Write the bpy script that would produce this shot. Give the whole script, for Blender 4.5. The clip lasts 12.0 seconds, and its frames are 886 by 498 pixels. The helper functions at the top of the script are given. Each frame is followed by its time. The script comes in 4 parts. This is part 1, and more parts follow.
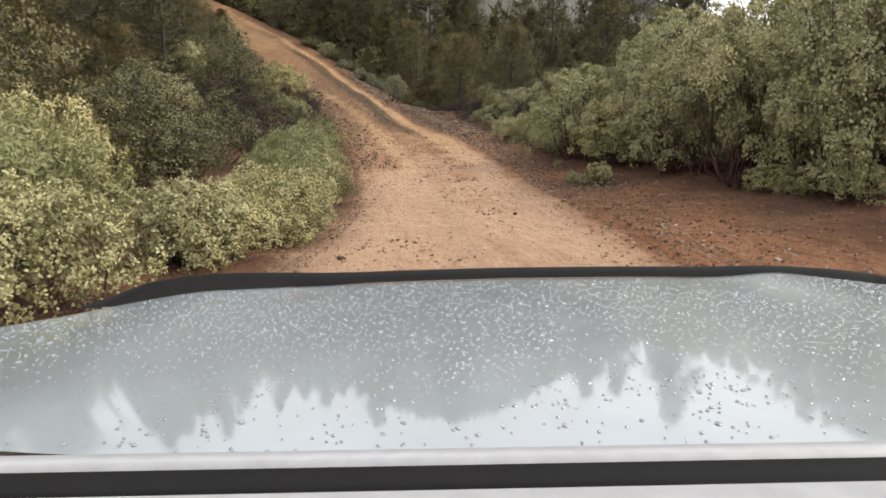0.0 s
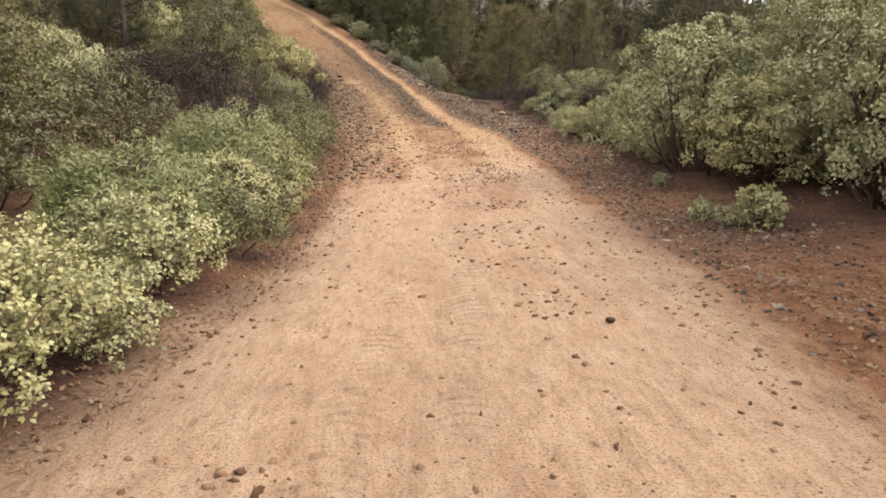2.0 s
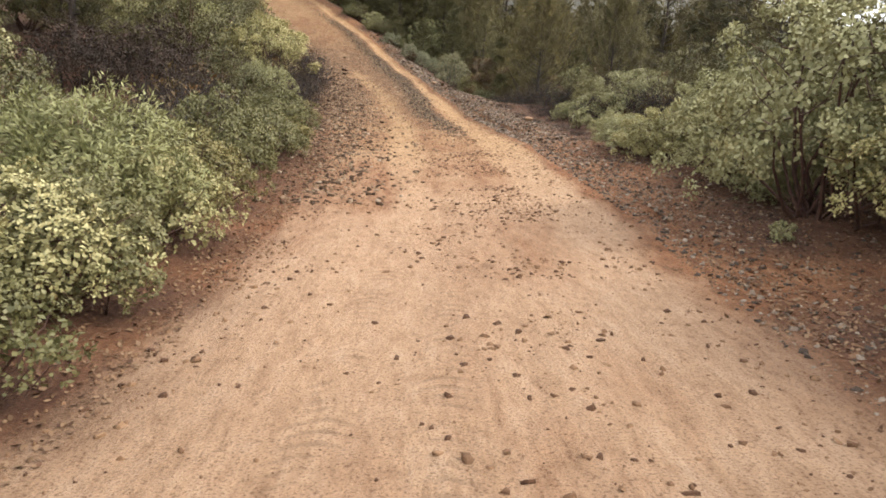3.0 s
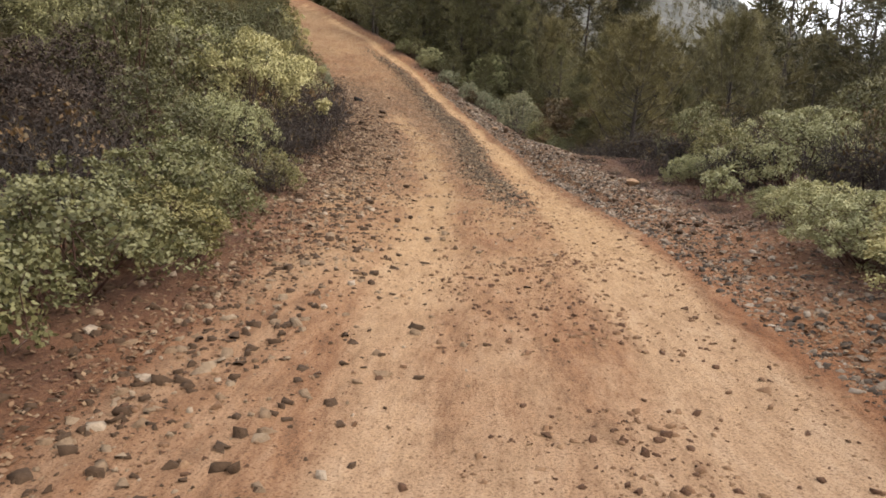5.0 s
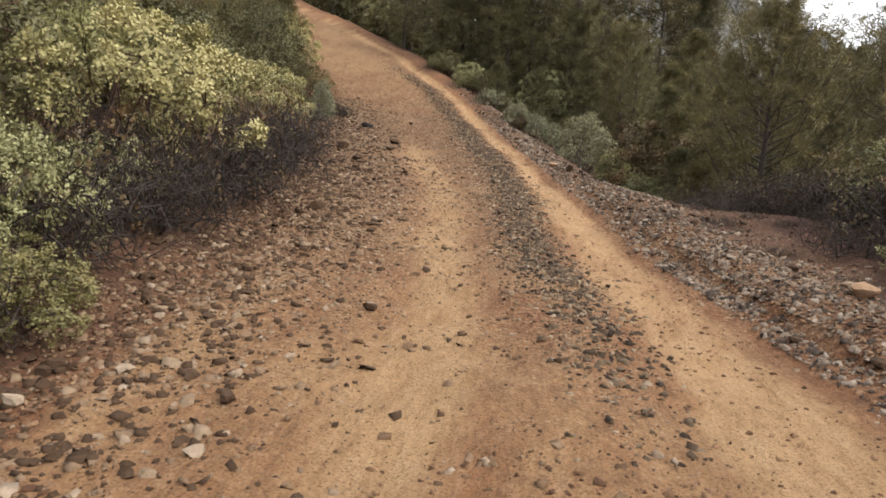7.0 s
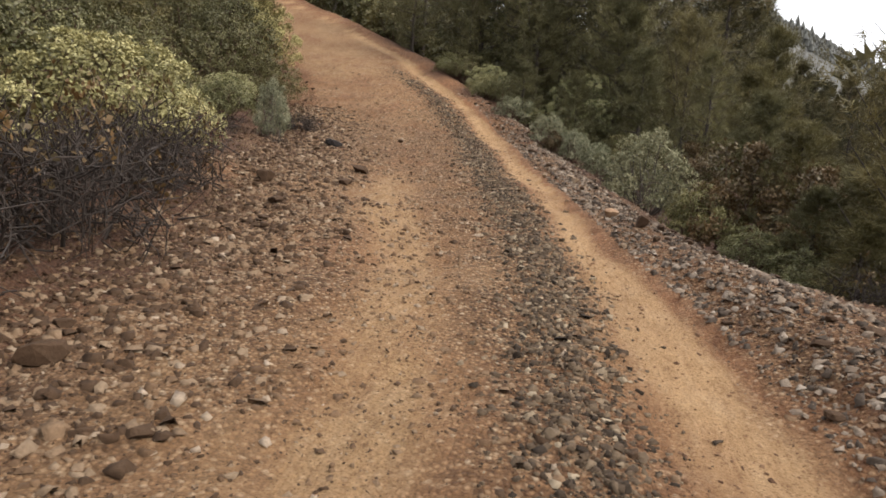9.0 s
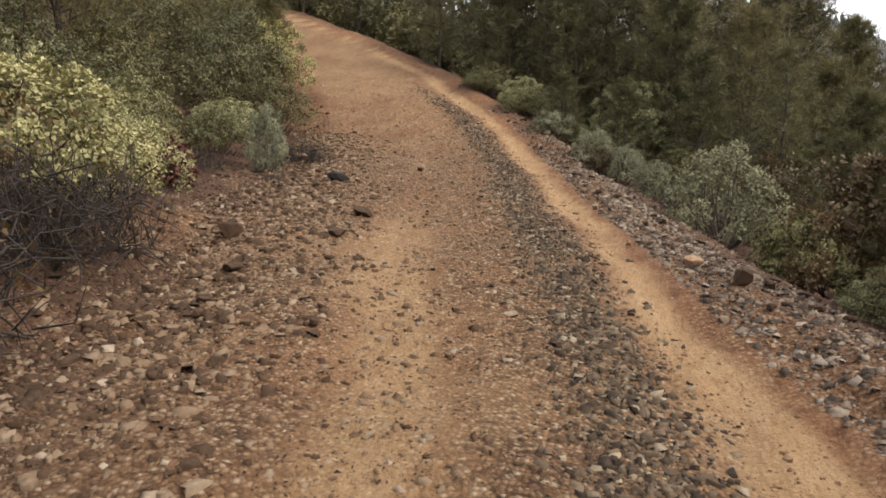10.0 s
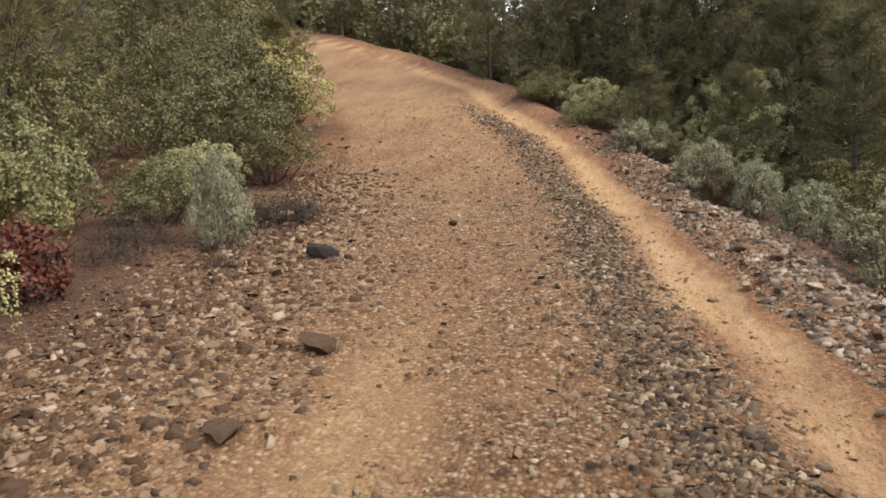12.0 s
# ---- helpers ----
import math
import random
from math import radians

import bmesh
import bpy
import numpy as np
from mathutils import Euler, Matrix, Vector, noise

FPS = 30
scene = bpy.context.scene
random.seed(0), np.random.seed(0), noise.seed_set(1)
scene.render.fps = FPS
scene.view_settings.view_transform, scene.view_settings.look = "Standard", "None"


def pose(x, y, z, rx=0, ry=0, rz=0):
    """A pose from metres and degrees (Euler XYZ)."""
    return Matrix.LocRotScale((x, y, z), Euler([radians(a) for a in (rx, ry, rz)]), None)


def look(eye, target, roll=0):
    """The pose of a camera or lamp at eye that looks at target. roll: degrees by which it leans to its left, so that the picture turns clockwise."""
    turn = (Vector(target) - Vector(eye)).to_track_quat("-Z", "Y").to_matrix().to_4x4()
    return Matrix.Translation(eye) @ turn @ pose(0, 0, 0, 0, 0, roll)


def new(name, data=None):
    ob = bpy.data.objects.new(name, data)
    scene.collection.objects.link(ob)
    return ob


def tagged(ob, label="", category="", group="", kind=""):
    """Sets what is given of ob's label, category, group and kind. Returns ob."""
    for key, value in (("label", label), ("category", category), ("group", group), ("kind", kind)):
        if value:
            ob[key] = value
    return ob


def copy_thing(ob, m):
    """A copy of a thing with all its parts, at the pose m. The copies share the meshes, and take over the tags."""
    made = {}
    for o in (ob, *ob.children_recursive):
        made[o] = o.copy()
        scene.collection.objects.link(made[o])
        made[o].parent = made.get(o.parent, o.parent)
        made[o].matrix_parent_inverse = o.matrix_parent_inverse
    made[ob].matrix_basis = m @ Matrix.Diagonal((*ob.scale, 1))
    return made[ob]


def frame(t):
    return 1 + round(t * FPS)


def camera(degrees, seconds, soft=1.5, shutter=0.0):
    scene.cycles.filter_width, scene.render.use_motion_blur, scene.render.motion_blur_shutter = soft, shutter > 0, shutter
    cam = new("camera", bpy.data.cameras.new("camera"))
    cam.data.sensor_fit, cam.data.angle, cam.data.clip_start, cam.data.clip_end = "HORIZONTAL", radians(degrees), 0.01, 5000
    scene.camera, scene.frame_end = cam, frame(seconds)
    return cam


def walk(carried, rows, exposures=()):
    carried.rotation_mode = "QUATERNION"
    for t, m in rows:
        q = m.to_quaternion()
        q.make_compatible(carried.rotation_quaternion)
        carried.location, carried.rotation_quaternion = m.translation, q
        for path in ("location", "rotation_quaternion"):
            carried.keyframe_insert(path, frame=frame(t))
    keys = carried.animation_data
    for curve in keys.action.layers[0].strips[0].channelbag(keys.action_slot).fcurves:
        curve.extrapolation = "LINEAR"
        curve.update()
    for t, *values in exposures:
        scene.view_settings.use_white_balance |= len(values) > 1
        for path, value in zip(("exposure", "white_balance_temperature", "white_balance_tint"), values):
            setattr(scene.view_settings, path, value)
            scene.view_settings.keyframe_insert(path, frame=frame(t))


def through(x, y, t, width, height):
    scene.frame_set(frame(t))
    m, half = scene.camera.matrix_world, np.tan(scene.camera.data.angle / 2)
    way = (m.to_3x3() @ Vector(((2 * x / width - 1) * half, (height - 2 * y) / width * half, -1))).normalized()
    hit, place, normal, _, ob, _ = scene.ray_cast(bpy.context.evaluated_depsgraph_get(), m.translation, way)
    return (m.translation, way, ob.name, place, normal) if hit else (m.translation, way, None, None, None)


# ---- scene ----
cam = camera(66, 12.0, soft=1.7)
PATH = [
    (0, (-2.536, -0.312, 2.199), (-2.234, 1.615, 1.756), 0.5),
    (0.5, (-2.167, 1.064, 2.095), (-1.906, 2.993, 1.635), 0.2),
    (1, (-1.827, 2.565, 2.008), (-1.604, 4.490, 1.513), -0.3),
    (1.5, (-1.462, 4.297, 1.885), (-1.275, 6.228, 1.399), -0.1),
    (2, (-1.149, 6.138, 1.794), (-0.993, 8.079, 1.336), 1.2),
    (2.5, (-0.906, 8.028, 1.709), (-0.779, 9.969, 1.245), 2.8),
    (3, (-0.656, 9.907, 1.630), (-0.546, 11.853, 1.181), 3.6),
    (3.2, (-0.586, 10.581, 1.638), (-0.484, 12.530, 1.199), 3.6),
    (4.8, (-0.229, 15.441, 1.649), (-0.303, 17.412, 1.318), 3.6),
    (5, (-0.194, 16.078, 1.674), (-0.290, 18.048, 1.342), 3.8),
    (5.5, (-0.211, 17.726, 1.687), (-0.350, 19.689, 1.330), 3.7),
    (6, (-0.240, 19.316, 1.741), (-0.424, 21.281, 1.417), 3.6),
    (6.5, (-0.273, 20.848, 1.825), (-0.482, 22.813, 1.515), 3.5),
    (7, (-0.272, 22.315, 1.905), (-0.518, 24.283, 1.644), 3.5),
    (7.5, (-0.372, 23.803, 2.008), (-0.628, 25.771, 1.761), 4.5),
    (7.7, (-0.439, 24.379, 2.023), (-0.703, 26.348, 1.791), 4.9),
    (9.3, (-0.568, 28.492, 2.333), (-0.914, 30.451, 2.121), 4.0),
    (9.5, (-0.602, 28.935, 2.390), (-0.970, 30.890, 2.191), 3.8),
    (10, (-0.725, 29.909, 2.503), (-1.170, 31.851, 2.328), 1.8),
    (10.5, (-0.812, 30.856, 2.639), (-1.333, 32.781, 2.482), -0.6),
    (11, (-0.961, 31.766, 2.763), (-1.558, 33.670, 2.626), -1.7),
    (11.5, (-1.096, 32.697, 2.892), (-1.735, 34.589, 2.767), -2.5),
    (12, (-1.251, 33.620, 3.010), (-1.909, 35.505, 2.887), -2.6),
]
walk(cam, [(t, look(eye, target, roll)) for t, eye, target, roll in PATH],
     exposures=[(0, 1.02), (1.2, 1.27), (2.5, 1.44), (3.2, 1.42), (5.0, 1.22), (7.5, 1.15), (9.5, 1.05), (10.5, 1.08), (11.3, 1.22), (12, 1.38)])

# ---- daylight: an overcast sky with a weak, wide sun behind cloud ----
world = bpy.data.worlds.new("overcast_sky")
scene.world = world
world.use_nodes = True
wn, wl = world.node_tree.nodes, world.node_tree.links
wn.clear()
sky = wn.new("ShaderNodeTexSky")
sky.sky_type, sky.sun_disc = "NISHITA", False
sky.sun_elevation, sky.sun_rotation = radians(45), radians(99)
sky.air_density, sky.dust_density, sky.ozone_density = 1.0, 6.0, 1.0
cloud = wn.new("ShaderNodeMix")
cloud.data_type, cloud.blend_type = "RGBA", "MIX"
cloud.inputs["Factor"].default_value = 0.8
cloud.inputs["B"].default_value = (9.55, 9.6, 9.85, 1)
bg = wn.new("ShaderNodeBackground")
bg.inputs["Strength"].default_value = 0.105
wo = wn.new("ShaderNodeOutputWorld")
wl.new(sky.outputs["Color"], cloud.inputs["A"])
wl.new(cloud.outputs["Result"], bg.inputs["Color"])
wl.new(bg.outputs["Background"], wo.inputs["Surface"])
sun_data = bpy.data.lights.new("sun", "SUN")
sun_data.energy, sun_data.angle, sun_data.color = 1.5, radians(16), (1.0, 0.94, 0.85)
sun = new("sun", sun_data)
sun.matrix_world = look((0, 0, 40), (-38, 6, 0))


# ---- numbers of the place ----
def table(ys, vs):
    ys, vs = np.array(ys, float), np.array(vs, float)
    return lambda y: np.interp(y, ys, vs)


# height of the track's middle, its left and right edges and its crossfall, along y
road_z = table([-40, -12, -0.3, 2.5, 6.1, 9.9, 13, 15.9, 18, 20.8, 23.8, 27.5, 30.2, 33.7, 36.2, 40.3, 43, 46, 49.5, 53, 58, 70, 110, 250],
               [3.0, 1.45, .82, .63, .41, .25, .18, .2, .31, .44, .60, .77, .99, 1.50, 1.98, 2.62, 3.2, 4.2, 5.6, 7.1, 9.5, 15.0, 27, 48])
road_r = table([-20, -0.3, 6.5, 11, 17, 24.5, 27.7, 33.5, 35.1, 38.1, 42, 46, 48.4, 50.9, 54.9, 62, 80],
               [-4.0, -0.6, 0.8, 1.4, 1.8, 1.65, 1.5, .5, 0, -.75, -1.6, -3.1, -4.7, -6.2, -9.7, -17, -36])
road_l = table([-20, -0.3, 6.8, 12.4, 18.8, 22.7, 27.3, 34, 38.7, 42, 44.6, 49, 54, 62, 80],
               [-8.0, -4.5, -3.2, -2.3, -2.25, -2.3, -3.0, -3.8, -5.2, -6.3, -7.0, -9.4, -14, -22, -41])
crossfall = table([0, 6, 10, 20, 24, 27, 31, 40, 50], [0, .02, .06, .06, .04, -.02, -.06, -.07, -.05])


def hash2(ix, iy, seed):
    v = np.sin(ix * 127.1 + iy * 311.7 + seed * 74.7) * 43758.5453
    return v - np.floor(v)


def vnoise(x, y, scale, seed=0):
    """Smooth value noise from 0 to 1."""
    x, y = np.asarray(x, float) / scale, np.asarray(y, float) / scale
    ix, iy = np.floor(x), np.floor(y)
    fx, fy = x - ix, y - iy
    fx, fy = fx * fx * (3 - 2 * fx), fy * fy * (3 - 2 * fy)
    a, b = hash2(ix, iy, seed), hash2(ix + 1, iy, seed)
    c, d = hash2(ix, iy + 1, seed), hash2(ix + 1, iy + 1, seed)
    return (a + (b - a) * fx) * (1 - fy) + (c + (d - c) * fx) * fy


def smooth(a, b, v):
    k = np.clip((v - a) / (b - a), 0, 1)
    return k * k * (3 - 2 * k)


def wheel_tracks(x, y):
    """How far a spot lies in the two wheel tracks, 0 to 1: the right and the left one."""
    r = road_r(y)
    wob = (vnoise(x * 0 + 3, y, 3.5, 4) - .5) * .3
    wide = .52 - .22 * smooth(30, 37, y)
    right = np.exp(-(((x - r + wide - .14 * smooth(31, 38, y) + wob * .4) / wide) ** 2) ** 1.5)
    left = np.exp(-(((x - r + 2.35 + wob) / .45) ** 2) ** 1.5) * (1 - .85 * smooth(35, 41, y))
    return right, left


def ground_z(x, y):
    x, y = np.asarray(x, float), np.asarray(y, float)
    r, l = road_r(y), road_l(y)
    dr, dl = np.maximum(x - r, 0), np.maximum(l - x, 0)
    mid = (r + l) / 2
    level = y - .85 * smooth(6, 30, dr) * np.maximum(y - 45, 0)
    z = road_z(level) + crossfall(y) * (np.clip(x, l, r) - mid)
    # right of the track: a verge, which gives way to a falling slope further on
    fall = smooth(32, 37, y)
    verge = .09 * np.minimum(dr, 4.5) - .10 * np.clip(dr - 4.5, 0, 20)
    slope = -.22 * np.minimum(dr, 1.5) - .42 * np.clip(dr - 1.5, 0, 7)
    berm = .16 * np.exp(-((dr - .7) / .5) ** 2) * smooth(22, 27, y)
    z = z + verge * (1 - fall) + slope * fall + berm * (dr > 0)
    # left of the track: a bank that climbs into the hillside
    climb = smooth(20, 30, y)
    z = z + (.06 + .10 * climb) * np.minimum(dl, 4) + (.12 + .14 * climb) * np.clip(dl - 4, 0, 40)
    # far hills
    far = np.hypot(x, y - 20)
    z = z + smooth(220, 800, far) * (148 * np.exp(-((np.arctan2(x, y) - .15) / .28) ** 2) + 18 * vnoise(x, y, 110, 7))
    z = z - smooth(60, 200, -y) * 6
    # ruts and unevenness
    a, b = wheel_tracks(x, y)
    on = (dr == 0) * (dl == 0)
    near = np.exp(-np.maximum(far - 30, 0) / 25)
    rough = .35 + .65 * smooth(20, 28, y)
    z = z - .035 * (a + b) * on
    z = z + near * ((vnoise(x, y * .5, .9, 1) - .5) * .04 + (vnoise(x, y, .33, 2) - .5) * .035 * rough)
    z = z + (dr + dl > .3) * near * ((vnoise(x, y, 1.7, 3) - .5) * .16 + (vnoise(x, y, .3, 8) - .5) * .05)
    clods = near * on * (.25 + .75 * smooth(19, 26, y)) * (1 - .45 * a)
    z = z + clods * ((vnoise(x, y, .19, 5) ** 2) * .045 + (vnoise(x, y, .47, 6) - .5) * .03)
    return z


def gz(x, y):
    return float(ground_z(x, y))


# ---- materials ----
def material(name):
    m = bpy.data.materials.new(name)
    m.use_nodes = True
    nt = m.node_tree
    return m, nt, nt.nodes["Principled BSDF"]


def node(nt, kind, **values):
    n = nt.nodes.new(kind)
    for key, value in values.items():
        n.inputs[key.replace("_", " ")].default_value = value
    return n


def place(nt):
    return nt.nodes.new("ShaderNodeNewGeometry").outputs["Position"]


def noise_tex(nt, scale, detail=6, rough=.6, vector=None):
    n = node(nt, "ShaderNodeTexNoise", Scale=scale, Detail=detail, Roughness=rough)
    nt.links.new(vector if vector else place(nt), n.inputs["Vector"])
    return n.outputs["Fac"]


def ramp(nt, fac, stops):
    n = nt.nodes.new("ShaderNodeValToRGB")
    e = n.color_ramp.elements
    while len(e) < len(stops):
        e.new(.5)
    for el, (p, c) in zip(e, stops):
        el.position, el.color = p, (*c, 1)
    nt.links.new(fac, n.inputs["Fac"])
    return n.outputs["Color"]


def blend(nt, fac, a, b, kind="MIX"):
    n = nt.nodes.new("ShaderNodeMix")
    n.data_type, n.blend_type = "RGBA", kind
    for key, v in (("Factor", fac), ("A", a), ("B", b)):
        if isinstance(v, (int, float)):
            n.inputs[key].default_value = v
        elif isinstance(v, tuple):
            n.inputs[key].default_value = (*v, 1)
        else:
            nt.links.new(v, n.inputs[key])
    return n.outputs["Result"]


def maths(nt, op, a, b):
    n = nt.nodes.new("ShaderNodeMath")
    n.operation, n.use_clamp = op, True
    for i, v in enumerate((a, b)):
        if isinstance(v, (int, float)):
            n.inputs[i].default_value = v
        else:
            nt.links.new(v, n.inputs[i])
    return n.outputs["Value"]


def attribute(nt, name):
    n = nt.nodes.new("ShaderNodeAttribute")
    n.attribute_name = name
    return n.outputs["Fac"]


def bump(nt, bsdf, height, strength, distance):
    n = node(nt, "ShaderNodeBump", Strength=strength, Distance=distance)
    nt.links.new(height, n.inputs["Height"])
    nt.links.new(n.outputs["Normal"], bsdf.inputs["Normal"])


def earth_material():
    """Sandy wheel-worn track, red-brown soil, grit between the tracks, leaf litter under the brush, scrub far off, haze
    mixed into the ridge's colour.
    """
    m, nt, b = material("earth")
    run = nt.nodes.new("ShaderNodeMapping")
    run.inputs["Scale"].default_value = (1.5, .45, 1.0)
    nt.links.new(place(nt), run.inputs["Vector"])
    run = run.outputs["Vector"]
    fine, mid, broad = noise_tex(nt, 42, 8, .72), noise_tex(nt, 6, 7, .65, run), noise_tex(nt, 1.3, 6, .62, run)
    soil = ramp(nt, mid, [(.28, (.085, .034, .014)), (.5, (.196, .087, .038)), (.72, (.255, .138, .074))])
    sand = ramp(nt, mid, [(.25, (.270, .165, .082)), (.5, (.338, .215, .110)), (.75, (.385, .262, .148))])
    pink = ramp(nt, mid, [(.25, (.298, .188, .112)), (.5, (.368, .242, .152)), (.75, (.408, .285, .192))])
    sand = blend(nt, attribute(nt, "pale"), sand, pink)
    cell = node(nt, "ShaderNodeTexVoronoi", Scale=34.0, Randomness=1.0)
    nt.links.new(place(nt), cell.inputs["Vector"])
    shade = nt.nodes.new("ShaderNodeSeparateColor")
    nt.links.new(cell.outputs["Color"], shade.inputs["Color"])
    grit = ramp(nt, shade.outputs["Red"], [(0, (.062, .032, .015)), (.3, (.160, .088, .044)), (.65, (.250, .150, .080)), (.9, (.320, .218, .130)), (1, (.408, .316, .217))])
    chink = ramp(nt, maths(nt, "MULTIPLY", cell.outputs["Distance"], 1.3), [(.3, (1, 1, 1)), (.75, (.35, .30, .26))])
    grit = blend(nt, .8, grit, chink, "MULTIPLY")
    duff = ramp(nt, fine, [(.3, (.017, .008, .006)), (.50, (.052, .025, .016)), (.64, (.104, .052, .032)), (.74, (.187, .125, .083))])
    edge = maths(nt, "ADD", maths(nt, "MULTIPLY", maths(nt, "SUBTRACT", broad, .22), .95), -.02)
    worn = ramp(nt, maths(nt, "MULTIPLY", maths(nt, "ADD", attribute(nt, "worn"), edge), .6), [(.30, (0, 0, 0)), (.62, (1, 1, 1))])
    colour = blend(nt, worn, soil, sand)
    speck = ramp(nt, noise_tex(nt, 75, 4, .55), [(.36, (.42, .36, .32)), (.46, (.95, .94, .93)), (.60, (1, 1, 1)), (.72, (1.22, 1.18, 1.12))])
    colour = blend(nt, .8, colour, speck, "MULTIPLY")
    patch = ramp(nt, noise_tex(nt, 3.2, 7, .7, run), [(.36, (.62, .55, .50)), (.52, (1, 1, 1))])
    colour = blend(nt, .32, colour, patch, "MULTIPLY")
    streak = ramp(nt, noise_tex(nt, 16, 5, .65, run), [(.34, (.66, .58, .52)), (.50, (1, 1, 1)), (.66, (1.12, 1.1, 1.06))])
    colour = blend(nt, .6, colour, streak, "MULTIPLY")
    # tyre lugs pressed into the damp sand
    geo = nt.nodes.new("ShaderNodeSeparateXYZ")
    nt.links.new(place(nt), geo.inputs["Vector"])
    lane = attribute(nt, "lane")
    slant = nt.nodes.new("ShaderNodeMath")
    slant.operation = "MULTIPLY_ADD"
    nt.links.new(lane, slant.inputs[0])
    slant.inputs[1].default_value = 34.0
    turn = nt.nodes.new("ShaderNodeMath")
    turn.operation = "MULTIPLY"
    nt.links.new(geo.outputs["Y"], turn.inputs[0])
    turn.inputs[1].default_value = 58.0
    nt.links.new(turn.outputs["Value"], slant.inputs[2])
    wave = nt.nodes.new("ShaderNodeMath")
    wave.operation = "SINE"
    nt.links.new(slant.outputs["Value"], wave.inputs[0])
    lug = maths(nt, "MULTIPLY", wave.outputs["Value"], attribute(nt, "tread"))
    lug = maths(nt, "MULTIPLY", lug, ramp(nt, noise_tex(nt, 2.4, 5, .6), [(.42, (0, 0, 0)), (.60, (1, 1, 1))]))
    colour = blend(nt, maths(nt, "MULTIPLY", lug, .38), colour, (.114, .068, .039))
    stony = maths(nt, "MULTIPLY", attribute(nt, "stony"), ramp(nt, mid, [(.3, (.45, .45, .45)), (.55, (1, 1, 1))]))
    colour = blend(nt, stony, colour, grit)
    colour = blend(nt, attribute(nt, "littered"), colour, duff)
    scrub = ramp(nt, noise_tex(nt, .35, 9, .75), [(.35, (.016, .017, .010)), (.5, (.039, .039, .024)), (.66, (.078, .068, .047))])
    # scrub of the far ridge in paler grey, with haze put into the colour
    hazed_slope = ramp(nt, noise_tex(nt, .05, 10, .75), [(.35, (.052, .052, .046)), (.5, (.088, .086, .078)), (.66, (.135, .127, .117))])
    scrub = blend(nt, attribute(nt, "ridge"), scrub, hazed_slope)
    colour = blend(nt, attribute(nt, "wooded"), colour, scrub)
    nt.links.new(colour, b.inputs["Base Color"])
    b.inputs["Roughness"].default_value = .92
    b.inputs["Specular IOR Level"].default_value = .25
    high = maths(nt, "ADD", maths(nt, "MULTIPLY", fine, .5), maths(nt, "MULTIPLY", noise_tex(nt, 12, 7, .68, run), .5))
    pebble = maths(nt, "MULTIPLY", maths(nt, "MULTIPLY", maths(nt, "SUBTRACT", .7, cell.outputs["Distance"]), attribute(nt, "stony")), .5)
    high = maths(nt, "ADD", maths(nt, "MULTIPLY", high, .6), pebble)
    bump(nt, b, maths(nt, "SUBTRACT", high, maths(nt, "MULTIPLY", lug, .15)), 1.0, .07)
    return m


def leaf_material(name, dark, light, tip, rough=.5, through=.14):
    """Leaves: each differs a little, and each spray as a whole too."""
    m, nt, b = material(name)
    geo = nt.nodes.new("ShaderNodeNewGeometry")
    one = blend(nt, geo.outputs["Random Per Island"], dark, light)
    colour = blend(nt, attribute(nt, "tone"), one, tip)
    info = nt.nodes.new("ShaderNodeObjectInfo")
    colour = blend(nt, .6, colour, ramp(nt, info.outputs["Random"], [(0, (.68, .70, .60)), (.5, (1, 1, 1)), (1, (1.2, 1.04, .75))]), "MULTIPLY")
    nt.links.new(colour, b.inputs["Base Color"])
    b.inputs["Roughness"].default_value = rough
    b.inputs["Specular IOR Level"].default_value = .28
    out = nt.nodes["Material Output"]
    glow = nt.nodes.new("ShaderNodeBsdfTranslucent")
    nt.links.new(colour, glow.inputs["Color"])
    mix = nt.nodes.new("ShaderNodeMixShader")
    mix.inputs["Fac"].default_value = through
    nt.links.new(b.outputs["BSDF"], mix.inputs[1])
    nt.links.new(glow.outputs["BSDF"], mix.inputs[2])
    nt.links.new(mix.outputs["Shader"], out.inputs["Surface"])
    return m


def bark_material(name, dark, light):
    m, nt, b = material(name)
    f = noise_tex(nt, 24, 6, .7)
    nt.links.new(ramp(nt, f, [(.3, dark), (.7, light)]), b.inputs["Base Color"])
    b.inputs["Roughness"].default_value = .85
    bump(nt, b, f, .5, .02)
    return m


def stone_material(name, stops):
    m, nt, b = material(name)
    info = nt.nodes.new("ShaderNodeObjectInfo")
    geo = nt.nodes.new("ShaderNodeNewGeometry")
    pick = maths(nt, "FRACT", maths(nt, "ADD", info.outputs["Random"], maths(nt, "MULTIPLY", geo.outputs["Random Per Island"], .97)), 0)
    base = ramp(nt, pick, stops)
    f = noise_tex(nt, 30, 6, .65)
    nt.links.new(blend(nt, .7, base, ramp(nt, f, [(.3, (.6, .55, .5)), (.7, (1.15, 1.1, 1.05))]), "MULTIPLY"), b.inputs["Base Color"])
    b.inputs["Roughness"].default_value = .88
    b.inputs["Specular IOR Level"].default_value = .2
    bump(nt, b, f, .6, .02)
    return m


